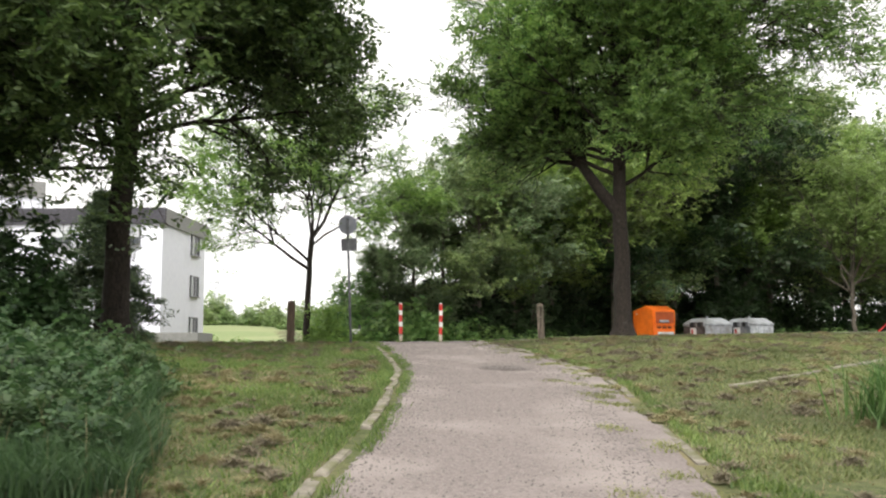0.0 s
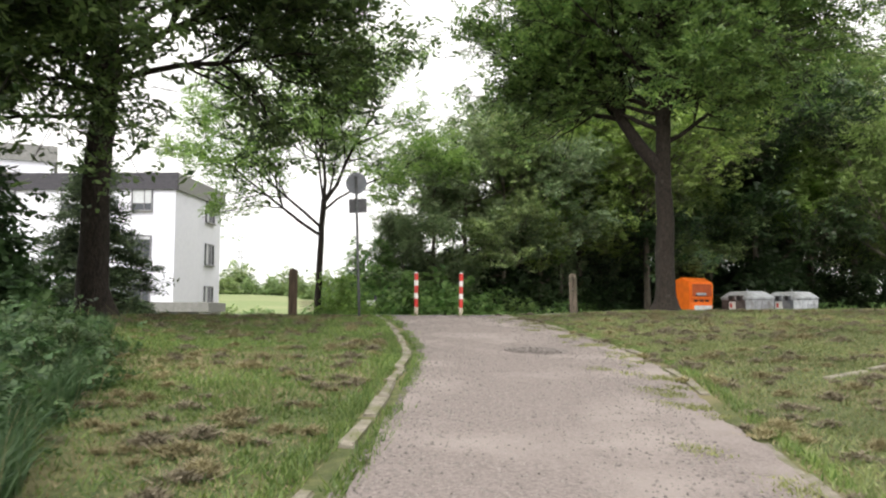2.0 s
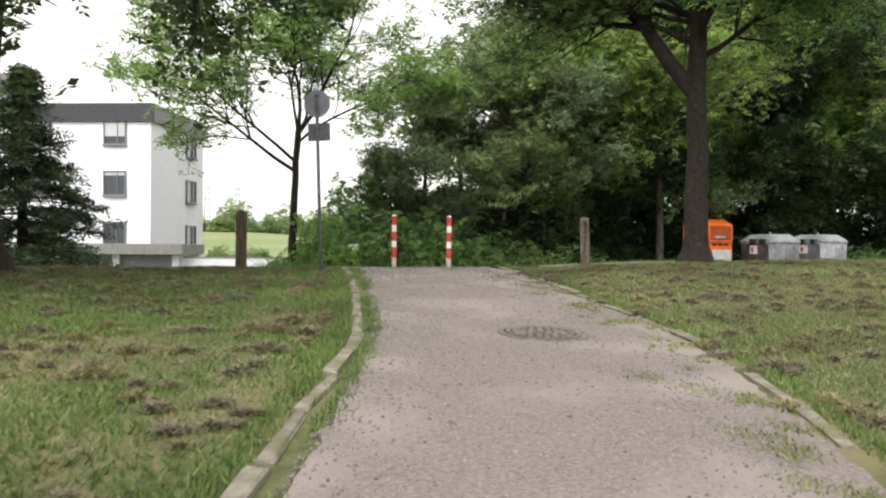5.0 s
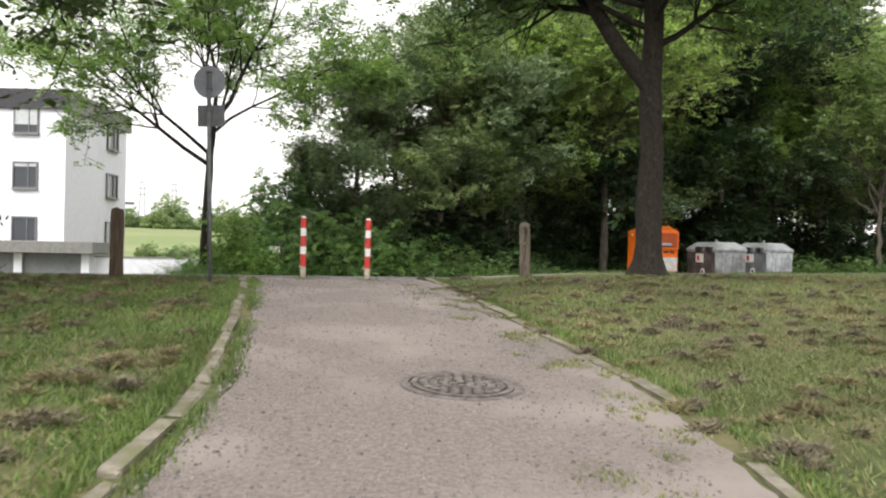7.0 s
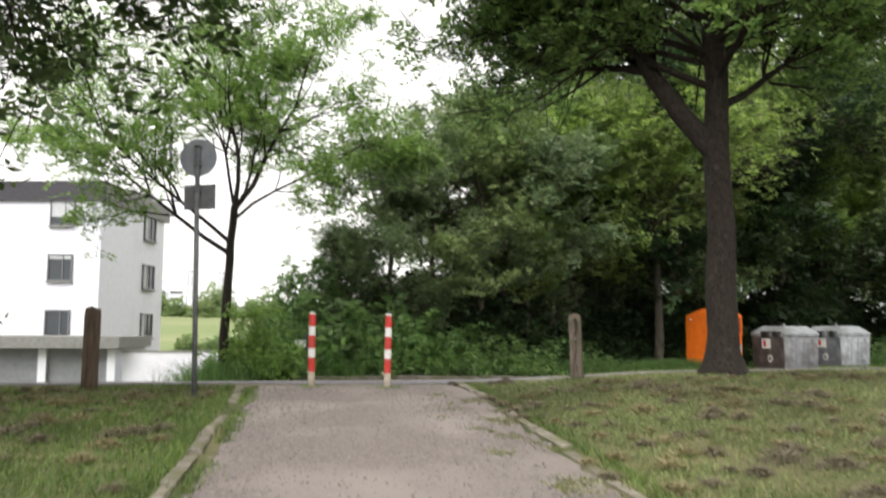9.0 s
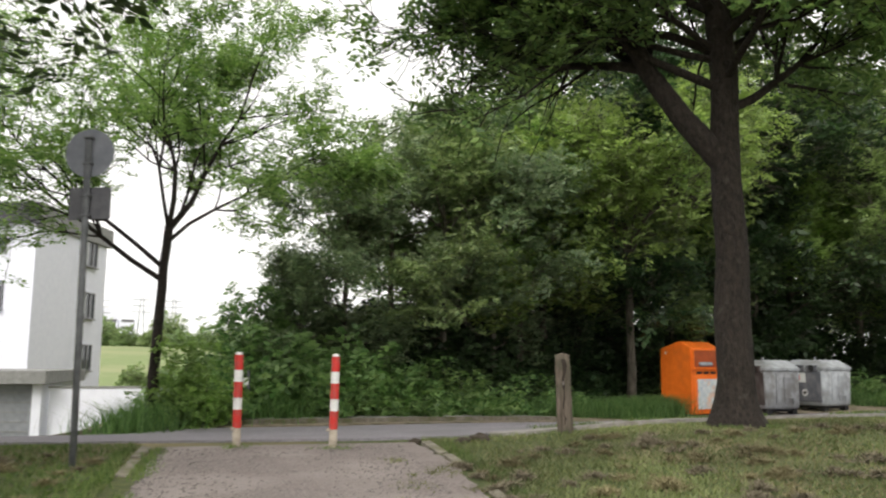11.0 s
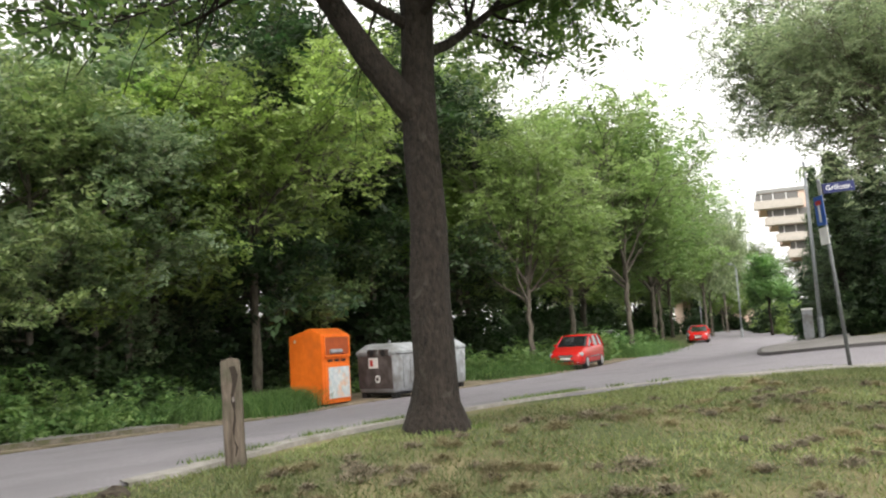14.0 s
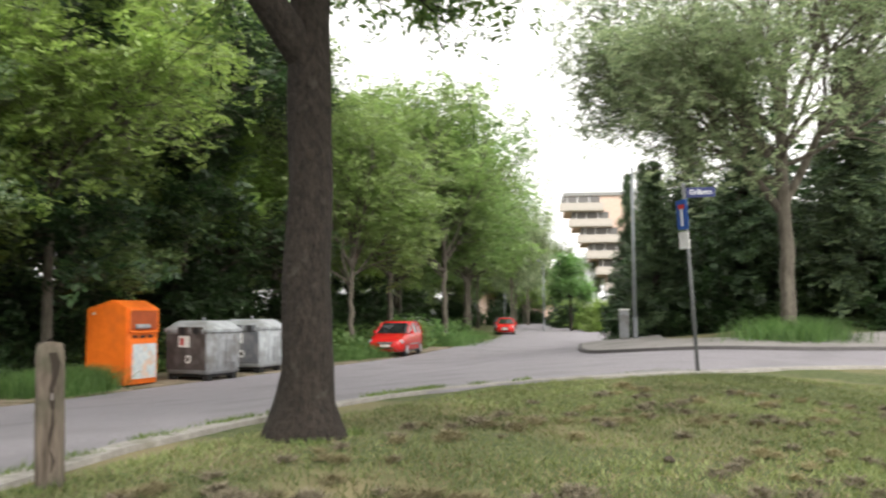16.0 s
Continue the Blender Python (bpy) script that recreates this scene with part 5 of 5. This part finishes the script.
def garages():
    root = thing("garage_row", pose(-3.2, 45.5, -0.85, 0, 0, -4), "low flat-roofed row of garages with grey doors", "garage")
    W = 16.5
    part("rear_wall", box(W, 0.2, 2.3, (-W / 2, 5.6, 0)), M_RENDER, root)
    n = 6
    for i in range(n + 1):
        part("pier", box(0.32, 5.4, 2.3, (-i * (W - 0.32) / n - 0.16, 2.8, 0)), M_RENDER, root)
    for i in range(n):
        d = part("garage_door", box((W - 0.32) / n - 0.36, 0.06, 2.15, (-(i + 0.5) * (W - 0.32) / n - 0.16, 0.35, 0.02)), M_DOORGREY, root)
        for k in range(1, 6):
            part("door_rib", box((W - 0.32) / n - 0.4, 0.02, 0.03, (-(i + 0.5) * (W - 0.32) / n - 0.16, 0.31, k * 0.36)), M_FASCIA2, d)
    part("roof_slab", box(W + 0.5, 6.2, 0.5, (-W / 2, 2.7, 2.15), 0.02), M_FASCIA2, root, "pale concrete roof edge")
    return root


garages()
lw_ = thing("garden_wall", pose(-0.7, 46.0, -1.0, 0, 0, -4), "low white rendered garden wall", "wall")
part("wall", box(4.6, 0.2, 2.14, (0, 0, 0)), M_RENDER, lw_)
part("coping", box(4.7, 0.28, 0.06, (0, 0, 2.14)), M_FASCIA2, lw_)


def stepped_flats():
    gz = zg(132, 73)
    root = thing("balcony_flats", pose(134.4, 73.4, gz - 2.0, 0, 0, -62), "tall stepped block of flats with pale balconies", "building")
    for i in range(8):
        z = 2.2 + i * 2.75
        x = -1.5 + (7 - i) * 1.5
        part("storey", box(12, 10, 2.75, (x + 3.2, 6.0, z - 0.2)), M_PINK, root)
        part("balcony", box(7.5, 1.9, 1.1, (x, -0.05, z), 0.04), M_BALC, root)
        part("slab", box(7.6, 1.9, 0.2, (x, -0.06, z - 0.21)), M_BALC, root)
        part("window_band", box(6.4, 0.1, 1.3, (x, 0.96, z + 1.15)), M_SHADEGLASS, root)
        for k in (-2.4, -0.6, 1.4):
            part("door_frame", box(0.12, 0.12, 1.3, (x + k, 0.9, z + 1.15)), M_LETTER, root)
    part("roof", box(12.6, 10.6, 0.6, (1.7, 6.0, 24.0)), M_FASCIA2, root)
    return root


stepped_flats()
hs_ = thing("flat_roof_house", pose(129, 84, zg(129, 84), 0, 0, -50), "low house with a wide flat roof", "house")
part("wall", box(12, 10, 5, (0, 5, 0)), M_PINK, hs_)
part("roof", box(15, 13, 0.5, (0, 5, 5)), M_BALC, hs_)

# gardens beyond the pavement
tree(pose(82, 52.5, zg(82, 52.5)), "round-crowned clipped garden tree", 15, (5.0, 0.16, 0.1, (0, 0)), ring(RT, 9, 3.4, 4.6, (-5, 40), (1.7, 2.1), 0.05) + ring(RT, 6, 4.6, 5.0, (40, 80), (2.0, 2.4), 0.05), (L_BRAMBLE, 16000, 0.26, 0.35, 0.8), kids=4, flare=1.3, name="garden_tree", seg=8)
HG = shrub("garden_hedge", pose(70, 40.5, zg(70, 40.5)), 2.2, 1.6, 2.6, 6000, 0.2, L_LIGHT, 16, "yellow-green garden hedge behind the pavement", "hedge", "garden hedges")
for i, (x, y, s) in enumerate(((62, 37, 1.0), (78, 45, 1.0), (90, 51, 1.1), (54, 33.2, 0.9), (88.0, 52.7, 1.4), (81.2, 48.4, 1.2), (98.1, 59.5, 1.5))):
    copy_thing(HG, pose(x, y, zg(x, y), 0, 0, 60 * i) @ Matrix.Diagonal((s, s, s, 1)))
for i, (x, y, s) in enumerate(((112, 88, 1.4), (120, 84, 1.3), (104, 82, 1.2), (96, 78, 1.1), (116, 76.5, 1.0), (126, 88, 1.6), (122, 79.5, 1.15), (119, 73.0, 0.85), (146, 96, 1.8), (138, 84, 1.3), (132, 89, 1.3), (147, 78, 1.2), (141, 92, 1.4), (122, 92, 1.3))):
    copy_thing(KINDS[i % 3], pose(x, y, zg(x, y) - 1, 0, 0, 60 * i) @ Matrix.Diagonal((s * 0.9, s * 0.9, s * 0.85, 1)))

WILLOW = tree(pose(91.2, 64.2, zg(91.2, 64.2) - 0.3) @ Matrix.Diagonal((0.85, 0.85, 1.3, 1)), "pale weeping willow behind the bend of the road", 97, (5.0, 0.22, 0.14, (0, 0)), ring(RT, 10, 3.0, 5.0, (10, 70), (3.6, 5.2), 0.08), (L_FEATHER, 24000, 0.30, 0.6, 1.1), kids=4, flare=1.3, bark=M_BARK2, seg=8, name="willow_tree", up=-0.02)
copy_thing(WILLOW, pose(80.6, 58.7, zg(80.6, 58.7) - 0.3, 0, 0, 130) @ Matrix.Diagonal((0.8, 0.8, 1.1, 1)))
copy_thing(WILLOW, pose(107.8, 71.4, zg(107.8, 71.4) - 0.3, 0, 0, 230) @ Matrix.Diagonal((0.95, 0.95, 1.4, 1)))

# meadow and far trees on the left
v, f = [], []
for j in range(14):
    for i in range(14):
        x, y = -70 + i * 9, 76 + j * 13
        v.append((x, y, zg(x, y) + 0.06))
        if i and j:
            o = j * 14 + i
            f.append((o - 15, o - 14, o, o - 1))
tagged(raw("meadow", v, f, M_FIELD, smooth=True), "pale green mown meadow beyond the houses", "meadow", kind="structure")
FAR = shrub("far_bush", pose(-58, 240, zg(-58, 240) - 0.6), 7.0, 5.0, 7.5, 5200, 0.75, L_OAK, 91, "distant rounded bush on the skyline", "bush", "far bushes")
FT = [(-50, 236, 0.9), (-42, 240, 1.0), (-34, 236, 0.8), (-27, 240, 0.9), (-21, 236, 0.7), (-14, 230, 0.75), (-8, 232, 0.6), (-2, 235, 0.7), (5, 232, 0.8), (12, 230, 1.0), (19, 228, 1.1), (27, 226, 1.2), (-12, 250, 1.2), (-30, 252, 1.3), (3, 248, 1.1), (-3.2, 104, 0.32), (-5.2, 99, 0.36), (-2.4, 110, 0.26), (-1.0, 118, 0.24), (16, 200, 0.9), (10, 205, 0.7)]
for i, (x, y, s) in enumerate(FT):
    copy_thing(FAR, pose(x, y, zg(x, y) - 0.4 * s, 0, 0, 63 * i) @ Matrix.Diagonal((s, s, s * (0.8 + 0.3 * ((i * 7) % 5) / 5), 1)))
for i, (x, h) in enumerate(((-34, 17), (-26, 20), (-22, 15))):
    tw = thing("tower_block", pose(x * 1.9, 420, zg(x, 420), 0, 0, 15), "pale distant tower block on the skyline", "building", "tower blocks")
    part("wall", box(7, 7, h, (0, 0, 0)), M_RENDER, tw)
    for k in range(4):
        part("window_band", box(5.6, 0.2, 1.2, (0, -3.52, 4 + 3.2 * k)), M_FRAME, tw)


def pylon(m, h):
    root = thing("pylon", m, "distant grey lattice mast", "mast", "masts")
    for sx in (-1, 1):
        for sy in (-1, 1):
            w = Wood()
            w.tube([(sx * 1.2, sy * 1.2, 0), (sx * 0.4, sy * 0.4, h)], [0.12, 0.08], 4)
            raw("leg", w.v, w.f, M_STEEL, root)
    for k in (0.7, 0.82, 0.94):
        part("arm", box(6, 0.25, 0.25, (0, 0, h * k)), M_STEEL, root)
    return root


P1 = pylon(pose(-24, 300, zg(-24, 300)), 17)
copy_thing(P1, pose(-14, 305, zg(-14, 305), 0, 0, 20))
copy_thing(P1, pose(-38, 310, zg(-38, 310), 0, 0, -15))

mp_ = thing("marker_post", pose(3.95, 32.7, zg(3.95, 32.7), 0, 0, -15) @ Matrix.Diagonal((1.3, 1.3, 1.35, 1)), "thin dark marker post with small white plate", "post")
part("post", box(0.06, 0.05, 1.0, (0.06, 0, -0.05), 0.008), M_SIGNDARK, mp_)
part("plate", box(0.24, 0.012, 0.14, (-0.05, -0.035, 0.68), 0.003), M_WHITE, mp_)


# ---- grass and litter ----
def on_path(x, y):
    return x_at(KERB_L, y) - 0.02 < x < x_at(KERB_R, y) - 0.35


def blades(name, pts, h, w, material, seed, label, lean=0.35, segs=1, parent=None):
    rng = np.random.default_rng(seed)
    n = len(pts)
    p = np.asarray(pts)
    a = rng.uniform(0, 2 * math.pi, n)
    s = rng.uniform(0.5, 1.3, n) * h
    side = np.stack((np.cos(a), np.sin(a), np.zeros(n)), 1) * (w * rng.uniform(0.6, 1.3, n))[:, None]
    b = rng.uniform(0, 2 * math.pi, n)
    out = np.stack((np.cos(b), np.sin(b), np.zeros(n)), 1) * (s * rng.uniform(0, lean * 2, n))[:, None]
    up = np.zeros((n, 3))
    up[:, 2] = s
    if segs == 1:
        v = np.stack((p - side, p + side, p + out + up), 1).reshape(-1, 3)
        f = np.arange(n * 3).reshape(-1, 3)
    else:
        m1 = p + out * 0.3 + up * 0.55
        v = np.stack((p - side, p + side, m1 + side * 0.8, m1 - side * 0.8, p + out * 1.2 + up * 0.95), 1).reshape(-1, 3)
        k = np.arange(n)[:, None] * 5
        f = np.concatenate((k + np.array((0, 1, 2)), k + np.array((0, 2, 3)), k + np.array((3, 2, 4))), 0)
    return tagged(raw(name, v, f, material), label, "grass", kind="stuff")


def lawn_points(n, seed, x0, x1, y0, y1, lo, hi, scale):
    """Places on the lawn, thinner where a broad noise falls from hi to lo."""
    rng = np.random.default_rng(seed)
    lx, ly, rx, ry = ([p[0] for p in KERB_L], [p[1] for p in KERB_L], [p[0] for p in KERB_R], [p[1] for p in KERB_R])
    x, y = rng.uniform(x0, x1, n * 4), rng.uniform(y0, y1, n * 4)
    off = (x < np.interp(y, ly, lx) - 0.06) | (x > np.interp(y, ry, rx) + 0.07)
    off &= y < 21.2 + 0.09 * np.maximum(0, x - 6) - 0.30 * np.maximum(0, x - 14)
    c = vnoise(x, y, scale, 7) + 0.6 * vnoise(x, y, scale * 3.3, 2) + 0.5 * vnoise(x, y, scale * 11, 4)
    off &= rng.random(n * 4) < 0.30 + 0.70 * np.clip((c - lo) / (hi - lo), 0, 1)
    x, y = x[off][:n], y[off][:n]
    return np.stack((x, y, zlawn(x, y) - 0.006), 1)


blades("lawn_grass", lawn_points(120000, 1, -6, 3.5, 3, 21.5, -0.3, 0.5, 0.5), 0.058, 0.0085, L_GRASS, 2, "short mown green grass", 0.7)
blades("lawn_grass", lawn_points(210000, 3, 2.5, 19, 5, 21.8, -0.2, 0.6, 0.45), 0.055, 0.0095, L_GRASS_SUN, 4, "short mown green grass", 0.7)
blades("dry_grass", lawn_points(130000, 5, -6, 19, 3, 21.6, 0.4, -0.6, 0.5), 0.034, 0.0075, L_DRY, 6, "dry straw-coloured grass", 1.4)
RG = np.random.default_rng(17)
tall = []
for i in range(42000):
    y = RG.uniform(5.2, 15.5)
    edge = -0.95 - 0.14 * (y - 8) + 0.25 * noise.noise((0, y * 0.8, 5)) if y > 5 else -1.0
    x = edge - abs(RG.normal(0, 1.3))
    tall.append((x, y, zg(x, y) - 0.02))
blades("tall_grass", tall, 0.32, 0.0055, L_TALL, 8, "tall uncut bluish-green grass", 0.5, 2)
seed_stalks = [(x + RG.normal(0, 0.3), y + RG.normal(0, 0.3), zg(x, y)) for x, y, z in tall[::70]]
blades("seed_stalks", seed_stalks, 0.50, 0.003, L_DRY, 18, "thin pale grass stalks with seed heads", 0.35, 2)
tall = []
for cx, cy, r, n in ((6.2, 6.9, 0.38, 500), (17.6, 36.9, 0.75, 3200), (16.5, 36.5, 0.9, 3000), (31.5, 39.9, 1.3, 2400), (33.2, 40.0, 1.2, 2200), (29.5, 39.8, 1.2, 1800), (1.7, 31.0, 1.0, 1300), (29.0, 20.6, 1.2, 3600), (50.5, 46.2, 1.8, 1800), (57, 49.5, 1.8, 1500), (46, 44, 1.6, 1300), (3.3, 32.8, 1.2, 1500), (4.8, 32.9, 0.9, 1600), (10.6, 34.9, 0.7, 700), (12.8, 36.2, 0.8, 900), (14.8, 37.2, 1.0, 1300)):
    for i in range(n):
        x, y = cx + RG.normal(0, r * 0.55), cy + RG.normal(0, r * 0.55)
        tall.append((x, y, zg(x, y) + 0.02))
blades("verge_grass", tall, 0.66, 0.009, L_VERGE, 9, "long uncut grass on the verges", 0.55, 2)
edge = []
for y in np.arange(2.5, 20.6, 0.004):
    c = noise.noise((3, y * 0.9, 1))
    if c > -0.15:
        edge.append((x_at(KERB_L, y) + 0.17 + 0.05 * RG.normal(), y, zg(x_at(KERB_L, y), y)))
    edge.append((x_at(KERB_L, y) - 0.16 + 0.05 * RG.normal(), y, zg(x_at(KERB_L, y), y)))
    edge.append((x_at(KERB_R, y) + 0.17 + 0.05 * RG.normal(), y, zg(x_at(KERB_R, y), y)))
tufts = []
for i in range(80):
    y = RG.uniform(3, 19.5)
    x = x_at(KERB_R, y) - 0.12 - abs(RG.normal(0, 0.32))
    r = RG.uniform(0.02, 0.09)
    tufts += [(x + RG.normal(0, r), y + RG.normal(0, r * 1.6), zg(x, y) + 0.015) for k in range(int(1500 * r))]
blades("path_tufts", tufts, 0.03, 0.007, L_GRASS_SUN, 20, "thin low grass tufts on the gravel", 0.9)
for i in range(16):
    gx, gy = GUT[int(RG.uniform(2, 26))]
    edge += [(gx + RG.normal(0, 0.16), gy + 0.08 + RG.normal(0, 0.05), zg(gx, gy) + 0.03) for k in range(90)]
for cx, cy in ((3.58, 20.6), (4.6, 20.32), (7.55, 21.1), (0.83, 20.5), (2.19, 19.42), (18.75, 20.12), (9.6, 20.7), (10.2, 20.72)):
    edge += [(cx + RG.normal(0, 0.11), cy + RG.normal(0, 0.08), zg(cx, cy) - 0.005) for k in range(130)]
blades("edge_grass", edge, 0.062, 0.008, L_GRASS, 10, "uneven grass tufts along the kerbs", 0.45)


def clippings(n, seed, material, label):
    """Small heaps of cut grass: tangles of dry blades."""
    rng = np.random.default_rng(seed)
    pts = []
    while n:
        x, y = rng.uniform(-5, 16), rng.uniform(4, 20.5)
        if on_path(x - 0.25, y) or on_path(x + 0.25, y) or on_path(x, y) or noise.noise((x * 0.35, y * 0.35, 9)) + 0.5 * noise.noise((x * 1.3, y * 1.3, 5)) < -0.42:
            continue
        n -= 1
        r = rng.uniform(0.02, 0.075) * (1.8 if rng.random() < 0.10 else 1)
        k = int(1100 * (r / 0.2) ** 1.5) + 14
        dx, dy = rng.normal(0, r, k) * rng.uniform(0.6, 1), rng.normal(0, r * 0.5, k)
        px, py = x + dx, y + dy
        z = zlawn(px, py) + 0.012 + 0.075 * min(1.0, r / 0.10) * np.maximum(0.08, 1 - (dx * dx + dy * dy) / (r * r * 1.6)) * rng.random(k)
        pts.append(np.stack((px, py, z), 1))
    return blades("grass_clippings", np.concatenate(pts), 0.034, 0.008, material, 12, label, 2.0)


clippings(800, 4, M_STRAW, "small heaps of dry brown grass clippings")
clippings(800, 6, L_DRY, "small heaps of pale dry grass clippings")


def clod(m, r, seed):
    rng = np.random.default_rng(seed)
    b = bmesh.new()
    bmesh.ops.create_icosphere(b, subdivisions=2, radius=r)
    for q in b.verts:
        q.co *= 1 + 0.55 * noise.noise(q.co * (2.2 / r) + Vector((seed, 0, 0)))
        q.co.z *= 0.6
    ob = part("earth_clod", b, M_CLOD)
    ob.matrix_basis = m
    return tagged(ob, "dark crumbly earth clod on the lawn", "clod", "earth clods")


for i, (x, y, r) in enumerate(((6.35, 20.9, 0.13), (6.1, 20.7, 0.09), (5.55, 20.75, 0.07), (8.4, 18.7, 0.06), (14.6, 19.0, 0.06), (10.9, 18.0, 0.05))):
    clod(pose(x, y, zg(x, y) + 0.02, 0, 0, 40 * i), r, i)

# kerb stones on both sides of the path, sunken and uneven
def kerb_row(name, line, y0, y1, label, seed, skip):
    rng = np.random.default_rng(seed)
    root = thing(name, pose(0, 0, 0), label, "kerb", kind="structure")
    meshes = []
    for k in range(4):
        b = box(0.085 + 0.010 * k, 0.94 - 0.05 * k, 0.22, (0, 0, -0.19), 0.018)
        for q in b.verts:
            q.co += Vector(rng.normal(0, 0.006, 3))
        me = bpy.data.meshes.new("kerb_stone")
        b.to_mesh(me)
        b.free()
        me.materials.append(M_KERB)
        meshes.append(me)
    y, i = y0, 0
    while y < y1:
        yc = y + 0.46
        x0, x1 = x_at(line, y), x_at(line, y + 0.92)
        if noise.noise((seed * 3.1, yc * 0.7, 0)) < skip:
            ob = new("kerb_stone", meshes[i % 4])
            ob.parent = root
            sl = math.degrees(math.atan2(zg(x1, y + 0.92) - zg(x0, y), 0.95))
            ob.matrix_basis = pose((x0 + x1) / 2 + rng.normal(0, 0.012), yc, zg((x0 + x1) / 2, yc) - 0.006 + rng.normal(0, 0.008), sl + rng.normal(0, 0.5), rng.normal(0, 2.5), -math.degrees(math.atan2(x1 - x0, 0.92)) + rng.normal(0, 1.2))
        y += 0.965 / math.hypot(1, (x1 - x0) / 0.92)
        i += 1


def kerb_line(name, a, c, label, seed):
    rng = np.random.default_rng(seed)
    root = thing(name, pose(0, 0, 0), label, "kerb", kind="structure")
    b = box(0.94, 0.11, 0.22, (0, 0, -0.19), 0.018)
    me = bpy.data.meshes.new("kerb_stone")
    b.to_mesh(me)
    b.free()
    me.materials.append(M_KERB)
    d = Vector(c) - Vector(a)
    n = int(d.length / 0.965)
    for i in range(n):
        p = Vector(a) + d * ((i + 0.5) / n)
        ob = new("kerb_stone", me)
        ob.parent = root
        e = d.normalized() * 0.5
        ob.matrix_basis = pose(p.x, p.y, zg(p.x, p.y) + 0.012 + rng.normal(0, 0.005), rng.normal(0, 1), -math.degrees(zg(p.x + e.x, p.y + e.y) - zg(p.x - e.x, p.y - e.y)), math.degrees(math.atan2(d.y, d.x)) + rng.normal(0, 0.8))


kerb_line("kerb_lawn", (6.3, 10.15), (13.0, 13.9), "sunken kerb stones crossing the lawn", 8)
kerb_row("kerb_west", KERB_L, 2.0, 20.4, "sunken weathered concrete kerb stones beside the path", 3, 0.32)
kerb_row("kerb_east", KERB_R, 2.0, 20.0, "half-buried concrete kerb stones beside the path", 5, 0.12)

# loose stones on the gravel
rng = np.random.default_rng(77)
v, f = [], []
for i in range(26000):
    y = rng.uniform(3, 20.5)
    q = rng.random()
    x = x_at(KERB_L, y) + 0.15 + (x_at(KERB_R, y) - 0.5 - x_at(KERB_L, y)) * (q if rng.random() < 0.5 else (0.5 + 0.5 * np.sign(q - 0.5) * abs(2 * q - 1) ** 0.4))
    r = 0.005 + 0.014 * rng.random() ** 3
    z = zg(x, y) + 0.022
    o = len(v)
    for k in range(5):
        a = 2 * math.pi * k / 5 + rng.uniform(0, 0.6)
        v.append((x + r * math.cos(a), y + r * math.sin(a), z - 0.003))
    v.append((x + r * 0.2, y, z + r * 0.8))
    f += [(o + k, o + (k + 1) % 5, o + 5) for k in range(5)]
tagged(raw("loose_stones", v, f, M_STONE), "small loose stones scattered over the gravel", "gravel", kind="stuff")
